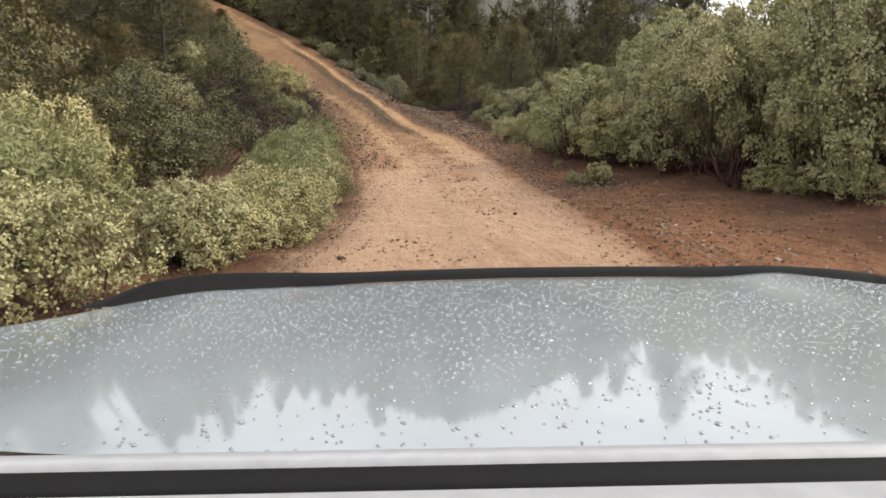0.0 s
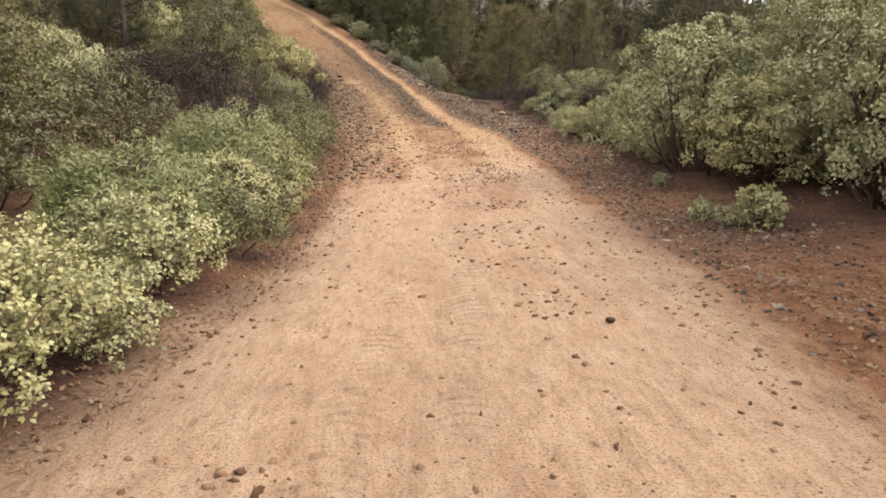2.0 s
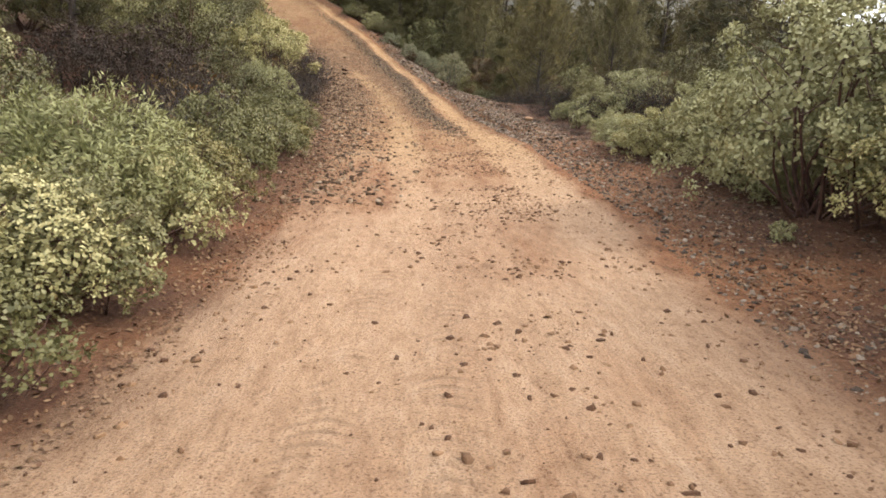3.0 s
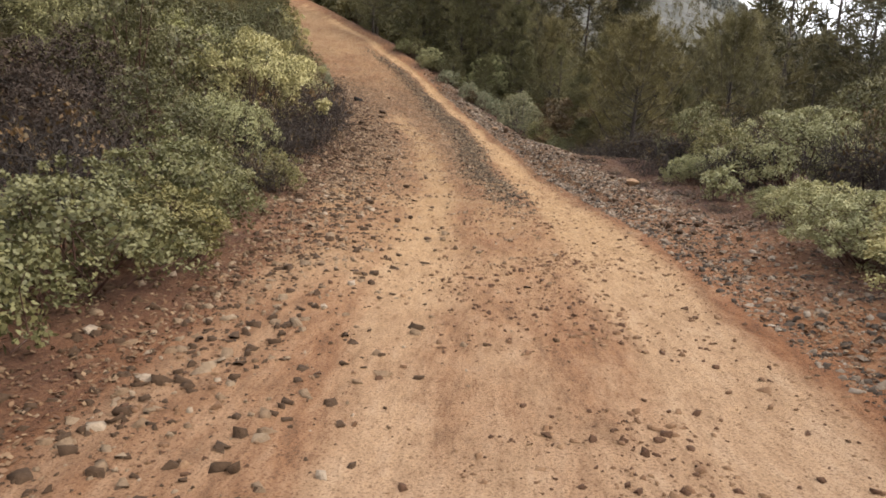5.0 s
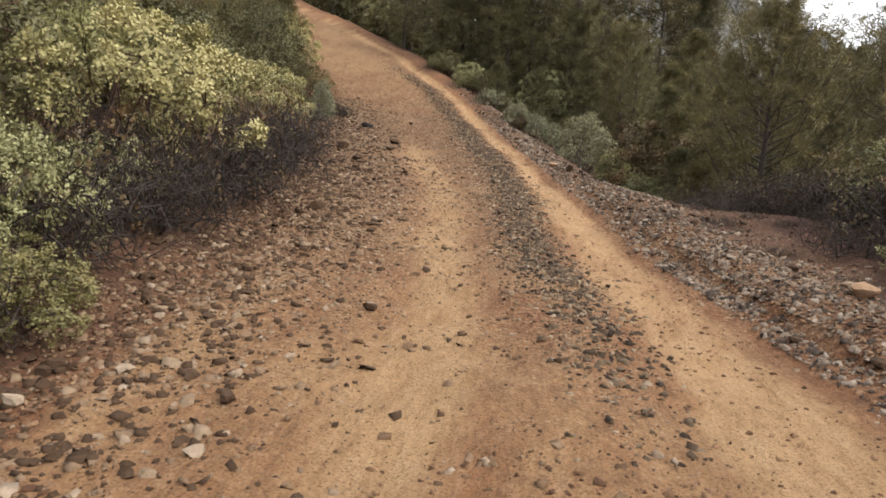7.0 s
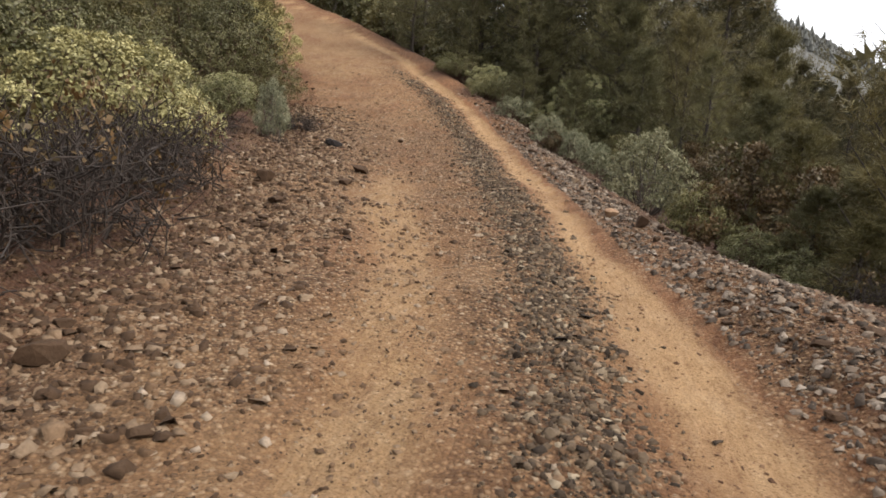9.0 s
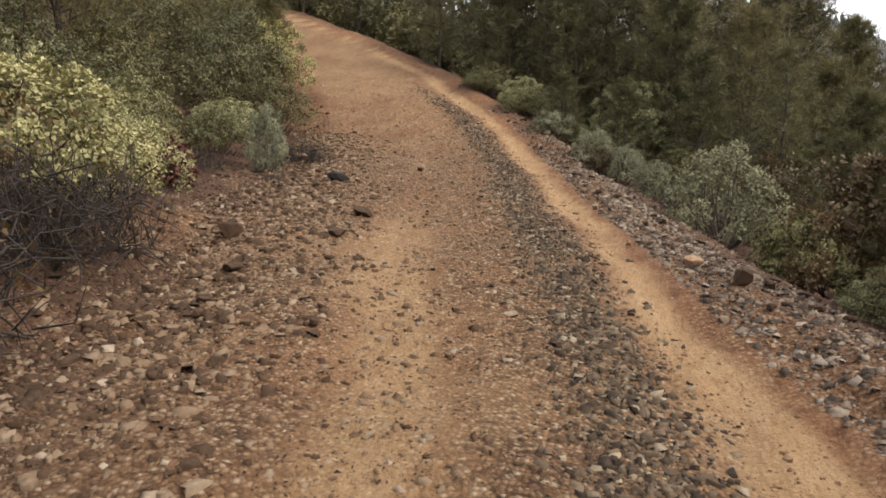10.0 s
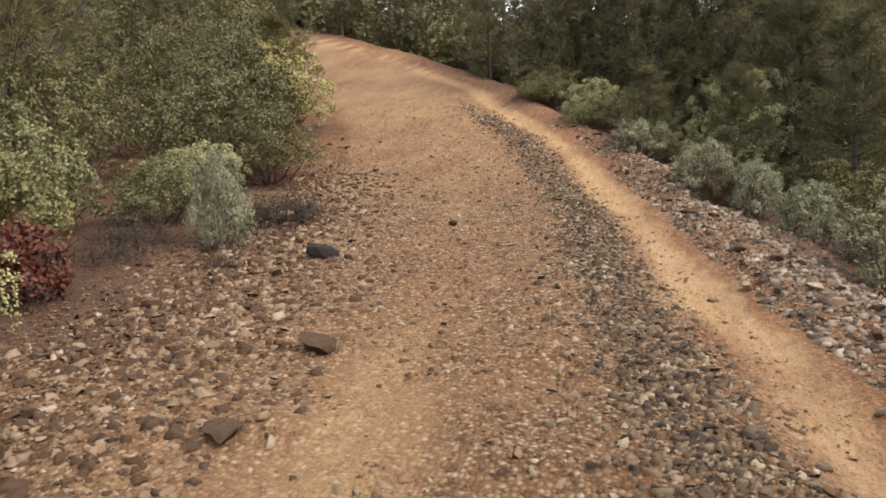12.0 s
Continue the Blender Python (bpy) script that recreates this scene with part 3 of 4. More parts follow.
dead_bush = shrub("dead_bush", 38, 1.6, 1.75, DEAD_LEAF, DARK_BARK, 260, 26, leaf=(.045, .028), spread=.12, lobes=13, twigs=500, label="dark brown dead bush behind the green brush")
mid_shrub = shrub("hill_shrub", 20, 1.5, 2.2, HILL, RED_BARK, 330, 26, leaf=(.044, .032), spread=.10, lobes=15, open_foot=.1, twigs=20, label="olive green scrub bush above the track")
far_shrub = shrub("hill_shrub", 18, 1.6, 2.3, HILL, RED_BARK, 66, 21, leaf=(.15, .095), spread=.27, lobes=12, plain=True, label="dark green scrub bush on the hillside")
pine_a = pine("pine_tree", 21, 4.2, 2.2, BROWN_NEEDLE, 84, 15, 22, needle=.17, wide=.011, bare=.05, sweep=.55, label="young pine with upswept limbs and brownish olive needles")
pine_b = pine("pine_tree", 22, 3.4, 1.35, NEEDLE, 54, 12, 17, needle=.19, wide=.016, bare=.03, label="bushy young pine with branches down to the ground")
pine_c = pine("pine_tree", 23, 8.5, 2.5, DULL_NEEDLE, 60, 8, 7, needle=.40, wide=.062, bare=.10, label="tall dark pine on the slope")
pine_d = pine("pine_tree", 24, 5.5, 1.8, DULL_NEEDLE, 52, 10, 15, needle=.24, wide=.022, thin=.12, label="thin pine with brownish sparse crown")
pine_e = pine("pine_tree", 25, 7.0, 2.3, OLIVE_NEEDLE, 74, 11, 17, needle=.24, wide=.017, bare=.08, thin=.06, label="full olive green pine beside the drop")
pine_f = pine("pine_tree", 26, 21.0, 5.0, DULL_NEEDLE, 120, 18, 20, needle=.62, wide=.055, bare=.12, sweep=.25, label="tall dark spreading pine before the far ridge")
wine_plant = shrub("red_plant", 32, .34, .5, RED_LEAF, RED_BARK, 34, 30, leaf=(.04, .024), spread=.08, lobes=6, twigs=10, label="small wine-red plant at the foot of the bank")
dry_weed = shrub("dry_weed", 33, .8, .8, RUSSET, DARK_BARK, 14, 12, leaf=(.04, .025), spread=.1, lobes=7, twigs=260, label="small dark dry weed tangle on the stony verge", category="weed")

# ---- planting along the track ----
G_R, G_L, G_F = "bushes along the right verge", "bushes along the left verge", "pines on the slope"
# right verge, first stretch: a wall of manzanita
stand(manz_a, 5.2, 8.9, 20, 1.1, 1.2)
tagged(manz_a, group=G_R)
for x, y, turn, s, tall in ((4.7, 13.5, 140, 1.08, 1.1), (7.6, 11.5, 250, 1.25, 1.35), (7.0, 15.8, 70, 1.2, 1.1), (5.7, 5.8, 310, 1.0, 1.0)):
    plant(manz_a, x, y, turn, s, tall, G_R)
stand(manz_d, 5.3, 15.9, 330, 1.05, 1.05)
tagged(manz_d, group=G_R)
for x, y, turn, s, tall in ((6.0, 12.6, 200, 1.1, 1.2), (6.2, 17.6, 10, 1.0, 1.0), (6.6, 9.9, 80, 1.15, 1.3)):
    plant(manz_d, x, y, turn, s, tall, G_R)
stand(manz_b, 3.6, 16.8, 0, 1.2, 1.12)
tagged(manz_b, group=G_R)
for x, y, turn, s, tall in ((4.3, 20.3, 120, .95, .9), (3.4, 22.6, 300, .6, .65), (3.8, 18.7, 200, .85, .85), (3.6, 21.2, 50, .7, .75), (4.2, 15.4, 250, .95, .9), (4.6, 18.9, 90, .95, .95), (4.9, 27.6, 30, .95, .85)):
    plant(manz_b, x, y, turn, s, tall, G_R)
stand(manz_c, 3.9, 25.2, 0, .6, .65)
tagged(manz_c, group=G_R)
for x, y, turn, s, tall in ((3.9, 29.5, 80, .6, .8),):
    plant(manz_c, x, y, turn, s, tall, G_R)
stand(sprig_a, 2.78, 13.0, 0, 1.1)
for x, y, turn, s in ((2.5, 13.7, 80, .7), (3.0, 13.4, 160, .9), (2.62, 13.3, 250, .65), (2.9, 16.1, 200, .5), (3.5, 27.0, 300, 1.2)):
    plant(sprig_a, x, y, turn, s, 1.0, "manzanita seedlings beside the track")
stand(low_bush, 3.7, 17.9, 10, .7, .75)
tagged(low_bush, group=G_R)
for x, y, turn, s, tall in ((3.7, 21.9, 80, .7, .8), (3.6, 24.0, 160, .7, .8), (4.65, 8.4, 200, .8, .8), (4.5, 9.7, 40, .7, .75)):
    plant(low_bush, x, y, turn, s, tall, G_R)
# right, where the slope falls away
stand(grey_bush, -.95, 43.55, 0, .6, 1.25)
tagged(grey_bush, group="grey bushes below the track")
for x, y, turn, s, tall in ((-.35, 43.2, 120, .55, 1.35), (.95, 41.9, 220, .8, 1.1), (.15, 42.5, 300, .6, 1.2), (-1.9, 45.6, 60, .7, .9), (5.25, 34.1, 80, .6, .8), (6.2, 34.2, 200, .7, .8)):
    plant(grey_bush, x, y, turn, s, tall, "grey bushes below the track")
stand(sage_a, .95, 40.4, 0, 1.08, 1.05)
stand(wine_plant, -6.1, 37.5, 0, 1.4)
for x, y, turn, s, tall, lab in ((-.2, 44.2, 200, .45, 1.1, "grey-green small bush at the drop"),):
    plant(sage_a, x, y, turn, s, tall, "grey bushes below the track", lab)
stand(russet_a, 2.3, 39.2, 40, 1.15, 1.2)
for x, y, turn, s, tall in ((-.78, 43.1, 10, .34, 1.1), (2.9, 38.0, 100, 1.1, 1.2), (2.6, 41.6, 200, .9, .9), (2.4, 43.8, 240, 1.1, 1.1), (3.6, 40.2, 100, 1.1, 1.1)):
    plant(russet_a, x, y, turn, s, tall, "russet bushes below the track")
# left verge
stand(olive_a, -5.6, 6.6, 0, .9, 1.1)
tagged(olive_a, group=G_L)
for x, y, turn, s, tall in ((-3.5, 16.0, 60, .85, .95), (-3.5, 12.4, 30, .8, .85), (-8.0, 33.8, 300, 1.1, 1.0)):
    plant(olive_a, x, y, turn, s, tall, G_L)
for x, y, turn, s, tall in ((-3.5, 9.6, 200, .9, .95), (-4.2, 7.2, 90, .85, .9), (-3.2, 14.2, 20, .85, .9), (-6.3, 8.6, 100, 1.2, 1.2), (-8.4, 29.0, 0, 1.2, 1.5), (-5.85, 36.2, 200, .75, 1.05), (-7.9, 42.0, 120, .7, .9), (-9.2, 38.2, 10, 1.0, 1.2)):
    plant(manz_c, x, y, turn, s, tall, G_L)
for x, y, turn, s, tall in ((-4.2, 26.6, 200, .8, 1.15), (-4.6, 28.6, 100, .7, 1.0), (-4.9, 5.2, 300, .85, 1.05)):
    plant(manz_c, x, y, turn, s, tall, G_L)
for x, y, turn, s, tall in ((-3.95, 7.4, 0, .9, 1.0), (-3.65, 8.9, 60, .85, .85), (-3.35, 10.3, 140, .8, .85), (-3.1, 11.6, 220, .85, 1.0), (-3.0, 16.1, 100, .85, 1.1)):
    plant(low_bush, x, y, turn, s, tall, G_L)
stand(low_olive, -3.05, 17.6, 180, .85, .9)
tagged(low_olive, group=G_L)
for x, y, turn, s, tall in ((-3.1, 19.1, 260, .95, 1.1), (-3.1, 20.7, 340, .95, .9), (-3.2, 22.4, 80, .95, .95), (-3.5, 24.0, 150, .85, .8), (-2.95, 13.0, 300, .85, .9), (-2.95, 21.7, 110, .75, .8), (-3.3, 25.9, 30, .65, .8), (-2.95, 14.5, 20, .85, .95), (-7.2, 38.1, 50, .95, .95), (-7.9, 39.0, 200, 1.1, 1.1), (-7.0, 40.2, 340, .75, .95)):
    plant(low_olive, x, y, turn, s, tall, G_L)
for x, y, turn, s, tall in ((2.0, 37.4, 60, .55, .9), (1.7, 38.9, 250, .75, 1.15), (-1.5, 46.0, 20, .6, .8), (-2.9, 47.4, 100, .7, .9), (-4.2, 49.2, 200, .7, .9), (4.9, 35.0, 140, .75, .9), (5.7, 34.6, 310, .8, .95), (6.6, 35.4, 30, .95, 1.1), (5.5, 36.0, 250, .8, 1.1), (2.5, 36.6, 190, .65, .9), (4.6, 31.6, 220, 1.05, 1.1), (4.7, 30.4, 170, .95, .9), (.9, 46.0, 150, .8, 1.1)):
    plant(low_olive, x, y, turn, s, tall, G_R, "dull olive bush on the slope below the track")
for x, y, turn, s, tall in ((-9.3, 46.6, 200, 1.0, 1.1),):
    plant(manz_b, x, y, turn, s, tall, G_L)
stand(manz_open, -4.7, 29.6, 0, 1.0, 1.0)
tagged(manz_open, group=G_L)
plant(manz_b, -5.6, 34.7, 130, .95, .85, G_L)
plant(manz_open, 4.6, 11.0, 250, 1.1, 1.35, G_R, "manzanita bush with a dark hollow of bare stems below")
plant(manz_open, -7.5, 19.6, 40, 1.0, 1.0, G_L)
stand(dead_brush, -3.95, 28.5, 0, 1.0, 1.3)
tagged(dead_brush, group="dead brush at the bank")
for x, y, turn, s, tall in ((-4.0, 30.4, 70, 1.0, 1.3), (4.5, 28.6, 30, 1.0, 1.2), (5.3, 26.2, 200, 1.1, 1.3), (-4.0, 26.9, 110, 1.0, 1.2), (-3.6, 25.5, 300, .8, 1.0), (-5.9, 40.9, 30, .7, .8), (-4.25, 32.2, 150, 1.1, 1.3), (-5.0, 31.4, 290, 1.1, 1.5), (-4.7, 34.0, 20, 1.0, 1.3), (-4.6, 22.6, 160, 1.2, 1.2), (-4.5, 20.6, 40, 1.2, 1.1), (-4.7, 28.9, 200, 1.0, 1.7), (4.2, 31.2, 80, 1.1, 1.0), (4.1, 33.0, 190, 1.1, 1.0), (5.2, 32.2, 330, 1.2, 1.2), (5.0, 34.2, 30, 1.2, 1.2), (3.5, 34.0, 240, .8, .9), (6.2, 33.4, 100, 1.2, 1.3), (4.4, 34.6, 290, 1.0, 1.1), (3.6, 35.2, 140, .8, .9)):
    plant(dead_brush, x, y, turn, s, tall, "dead brush at the bank")
stand(dead_bush, -6.4, 25.9, 0, 1.0, 1.05)
tagged(dead_bush, group="dead brush at the bank")
plant(dead_bush, -5.4, 24.3, 140, .8, .95, "dead brush at the bank")
plant(dead_bush, -7.6, 24.6, 260, .9, 1.0, "dead brush at the bank")
stand(dry_weed, 3.4, 30.4, 0, .8, 1.0)
tagged(dry_weed, group="dry weeds on the verge")
for x, y, turn, s, tall in ((3.0, 33.4, 60, .9, 1.3), (2.6, 34.8, 10, .7, 1.3), (3.4, 34.9, 150, 1.0, 1.5), (.45, 41.6, 200, .5, .9), (2.2, 32.9, 220, .5, .8), (2.75, 28.9, 90, .35, .7), (3.1, 27.5, 200, .4, .6), (2.5, 30.3, 300, .35, .6), (2.2, 31.6, 30, .4, .7), (3.3, 26.2, 120, .4, .6), (-5.35, 38.9, 40, .3, .8), (3.1, 31.8, 70, .35, .6), (3.7, 32.2, 170, .45, .7), (2.7, 32.1, 260, .3, .6), (3.9, 30.7, 20, .4, .6), (3.3, 29.2, 320, .35, .6), (4.0, 32.0, 130, .55, .8), (-6.3, 38.6, 80, .5, .7), (-6.6, 39.2, 200, .6, .8)):
    plant(dry_weed, x, y, turn, s, tall, "dry weeds on the verge")
plant(sage_a, -5.78, 39.6, 10, .45, 1.85, G_L, "small upright grey-green bush at the bank")
for x, y, turn, s, tall in ((-3.0, 48.6, 330, .6, .9), (-.2, 47.9, 20, .9, 1.2)):
    plant(manz_b, x, y, turn, s, tall, G_R)
# pines beside the track
stand(pine_a, 3.95, 35.9, 30, 1.05)
tagged(pine_a, group=G_F)
for x, y, turn, s, tall in ((-11.0, 22.0, 40, 1.1, 1.1), (-9.6, 28.4, 100, .9, 1.0), (7.4, 38.5, 200, 1.2, 1.3), (5.2, 44.0, 300, .7, .8), (-11.8, 34.0, 60, 1.2, 1.2), (2.6, 47.5, 150, 1.0, 1.1), (-10.8, 41.0, 10, 1.1, 1.1), (-8.0, 18.0, 250, .8, .9)):
    plant(pine_a, x, y, turn, s, tall, G_F)
stand(pine_b, -3.9, 50.6, 0, 1.0, 1.1)
tagged(pine_b, group=G_F)
for x, y, turn, s, tall in ((-1.75, 46.4, 70, .55, .8), (-9.6, 46.6, 140, .9, .8), (-6.6, 54.0, 210, 1.1, 1.2), (-1.6, 50.0, 260, 1.1, 1.2), (1.2, 45.2, 10, .9, 1.0), (-12.5, 51.5, 100, 1.1, 1.1), (3.2, 42.0, 190, .9, 1.0), (3.0, 39.0, 40, .8, .9), (4.7, 40.4, 110, .85, .9), (6.3, 42.8, 230, .85, .9), (3.7, 45.4, 300, .9, .8), (1.0, 48.4, 20, 1.1, 1.2), (4.2, 47.6, 80, 1.1, 1.1), (5.4, 49.8, 190, 1.2, 1.2), (5.6, 37.4, 160, 1.0, 1.1), (2.7, 37.2, 70, .6, .7), (2.75, 35.8, 200, .5, .6), (3.2, 37.0, 20, .7, .75), (-.3, 45.4, 260, .7, .8)):
    plant(pine_b, x, y, turn, s, tall, G_F)
stand(pine_c, 9.0, 41.0, 0, .9)
tagged(pine_c, group=G_F)
for x, y, turn, s, tall in ((12.2, 46.5, 0, 1.0, 1.2), (1.0, 49.8, 90, .85, 1.15), (17.0, 49.0, 50, 1.0, 1.1), (20.0, 52.0, 120, 1.2, 1.2), (23.5, 51.0, 200, 1.1, 1.2), (19.0, 57.0, 280, 1.3, 1.2), (15.0, 43.5, 300, .8, 1.1), (8.6, 21.5, 40, .65, 1.0), (10.2, 24.0, 140, .8, 1.1), (8.0, 26.5, 240, .7, 1.0)):
    plant(pine_c, x, y, turn, s, tall, G_F)
stand(pine_f, 12.5, 88.0, 0)
tagged(pine_f, group=G_F)
stand(pine_d, 5.9, 39.6, 0, .9)
tagged(pine_d, group=G_F)
stand(far_shrub, 9.5, 24.0, 0)
stand(mid_shrub, -8.6, 12.5, 0)
tagged(mid_shrub, group="scrub on the hillsides")
for x, y, turn, s, tall in ((7.0, 9.6, 150, 1.2, 1.2), (6.3, 11.9, 250, 1.1, 1.15), (6.1, 14.6, 320, 1.1, 1.1), (5.5, 16.4, 30, 1.0, 1.0), (8.6, 13.4, 70, 1.3, 1.3), (6.3, 19.2, 200, 1.1, 1.2), (6.6, 25.0, 80, 1.0, 1.1), (7.0, 29.5, 160, 1.0, 1.1), (5.6, 22.6, 190, .95, 1.0), (-4.7, 25.4, 130, .8, .8), (-5.4, 17.6, 170, .9, 1.0), (-5.9, 14.2, 40, .9, .9), (-7.9, 30.8, 220, 1.0, 1.1), (-8.6, 43.0, 310, .9, 1.0), (-9.3, 36.2, 80, 1.0, 1.1), (-7.2, 34.2, 10, .9, 1.0), (-7.6, 43.2, 60, .75, .85), (-11.2, 47.8, 120, 1.2, 1.3), (-10.2, 46.0, 20, 1.0, 1.1), (-14.6, 51.6, 200, 1.4, 1.6), (-9.3, 44.9, 260, 1.0, 1.1), (.9, 43.9, 40, .7, .75), (-.5, 45.0, 130, .65, .7), (-2.3, 47.4, 210, .65, .65), (-3.9, 49.4, 330, .7, .7), (1.9, 42.2, 80, .6, .6)):
    plant(mid_shrub, x, y, turn, s, tall, "scrub on the hillsides")
tagged(far_shrub, group="scrub on the hillsides")


def fill(kinds, count, inside, seed, low, high, gap, group, taken=[]):
    """Random planting of the ground behind the verges, with room between the plants."""
    rng = random.Random(seed)
    made = 0
    for _ in range(count * 30):
        if made >= count:
            break
        spot = inside(rng)
        if spot is None:
            continue
        x, y = spot
        if any((x - a) ** 2 + (y - b) ** 2 < gap * gap for a, b in taken):
            continue
        taken.append((x, y))
        s = rng.uniform(low, high)
        plant(rng.choice(kinds), x, y, rng.uniform(0, 360), s, rng.uniform(.85, 1.2), group)
        made += 1


def right_slope(rng):
    y = rng.uniform(50, 88)
    x = float(road_r(y)) + rng.uniform(4.5, 34)
    clear = math.atan2(x + .5, y - 28) > radians(9)
    return (x, y) if x > -14 + (88 - y) * .2 and not clear else None


def by_drop(rng):
    y = rng.uniform(41, 54)
    x = float(road_r(y)) + rng.uniform(4.0, 13)
    return (x, y) if math.atan2(x + .5, y - 28) < radians(6.5) else None


def right_low(rng):
    y = rng.uniform(4, 40)
    return 9.5 + rng.uniform(0, .4) * y, y


def left_hill(rng):
    y = rng.uniform(6, 80)
    x = float(road_l(y)) - rng.uniform(4.5, 24)
    return (x, y) if y > 12 and x > -9 - .28 * y else None


def near_left(rng):
    y = rng.uniform(10, 62)
    x = float(road_l(y)) - rng.uniform(3.0, 9.0)
    return None if 17 < y < 27.5 and x > -8.6 else (x, y)


def near_right(rng):
    y = rng.uniform(49, 66)
    return float(road_r(y)) + rng.uniform(2.6, 9), y


def clearing(rng):
    y = rng.uniform(44, 100)
    return -.5 + math.tan(radians(rng.uniform(13, 40))) * (y - 26), y


stand(pine_e, 2.7, 44.6, 0, .54)
tagged(pine_e, group=G_F)
fill([pine_e], 13, by_drop, 20, .75, 1.1, 2.4, G_F)
fill([pine_c, pine_c, pine_d], 22, right_slope, 1, .75, 1.35, 2.3, G_F)
fill([pine_c, pine_d], 4, right_low, 2, .7, 1.1, 3.0, G_F)
fill([pine_c, pine_d], 22, left_hill, 3, .7, 1.15, 2.8, G_F)
fill([mid_shrub], 30, near_left, 4, .8, 1.25, 1.9, "scrub on the hillsides")
fill([far_shrub], 12, clearing, 12, .8, 1.4, 2.4, "scrub on the hillsides")
rng = random.Random(13)
for _ in range(80):
    # lower trees where the slope opens to the far ridge
    x, y = clearing(rng)
    top = 2.4 + math.tan(radians(rng.uniform(6.5, 10.6))) * math.hypot(x + .6, y - 29)
    size = (top - gz(x, y)) / 5.5
    if .3 < size < 1.6:
        plant(pine_d, x, y, rng.uniform(0, 360), size, 1.0, G_F)
fill([far_shrub], 18, near_right, 5, .6, .95, 1.8, "scrub on the hillsides")
fill([far_shrub], 4, right_low, 6, .9, 1.5, 2.2, "scrub on the hillsides")


def ahead(rng):
    y = rng.uniform(54, 82)
    x = rng.uniform(-34, 6)
    return (x, y) if x > float(road_r(y)) + 1.5 or x < float(road_l(y)) - 1.5 else None


fill([pine_c, pine_d, pine_c], 52, ahead, 7, .7, 1.1, 1.9, G_F)
def skyline(rng):
    y = rng.uniform(62, 100)
    return rng.uniform(-62, -12), y


fill([pine_c], 20, skyline, 21, 1.1, 1.7, 2.6, G_F)
def behind_bend(rng):
    y = rng.uniform(50, 74)
    x = float(road_r(y)) + rng.uniform(2.6, 14)
    return (x, y) if math.atan2(x + .5, y - 28) < radians(9.5) else None


fill([far_shrub], 34, behind_bend, 22, 1.0, 1.6, 1.3, "scrub on the hillsides")
fill([pine_c], 16, behind_bend, 23, .7, 1.1, 1.5, G_F)
fill([far_shrub], 12, ahead, 8, .8, 1.2, 1.7, "scrub on the hillsides")


def left_scrub(rng):
    return rng.uniform(-27, -11), rng.uniform(2, 40)


def right_scrub(rng):
    return rng.uniform(8.5, 22), rng.uniform(-2, 24)


fill([far_shrub], 42, left_scrub, 24, .8, 1.2, 2.4, "scrub on the hillsides")
fill([far_shrub], 34, right_scrub, 25, .8, 1.2, 2.4, "scrub on the hillsides")
build_ground()


def grove():
    """Woods on the slopes beyond the track: many small trees of broad needle sprays, too many to count."""
    rng = np.random.default_rng(62)
    n, per = 2800, 104
    a, d = np.where(rng.random(n) < .6, rng.uniform(.15, .62, n), rng.uniform(-.62, .72, n)), 72 + 560 * rng.random(n) ** 1.2
    x, y = np.sin(a) * d, 10 + np.cos(a) * d
    off = (x - road_r(y) > 2.5) | (x - road_l(y) < -2.5) | (y > 72)
    x, y = x[off], y[off]
    n = len(x)
    h = rng.uniform(3.0, 8.0, n) * (1 + .4 * (rng.random(n) > .7))
    k = rng.random((n, per))
    t = rng.uniform(0, 2 * math.pi, (n, per))
    wide = (1.02 - k) ** .7 * h[:, None] * .24 * rng.uniform(.4, 1.1, (n, per))
    c = np.stack([x[:, None] + np.cos(t) * wide, y[:, None] + np.sin(t) * wide, (ground_z(x, y) + .2)[:, None] + k * h[:, None]], 2)
    way = unit(np.stack([np.cos(t), np.sin(t), .5 + .4 * k], 2) + rng.normal(size=(n, per, 3)) * .5)
    side = unit(np.cross(way, rng.normal(size=(n, per, 3))))
    ln = (h[:, None, None] * .105) * rng.uniform(.6, 1.3, (n, per, 1))
    v = np.stack([c - side * ln * .24, c + side * ln * .24, c + way * ln], 2).reshape(-1, 3)
    tone = np.repeat(np.repeat(rng.random(n) * .6, per) + rng.random(n * per) * .3, 3)
    tagged(new("hillside_wood", mesh_of("hillside_wood", v, np.arange(n * per * 3).reshape(-1, 3), DULL_NEEDLE, tone)), "dull green woods on the slopes beyond the track", "forest", kind="stuff")


grove()


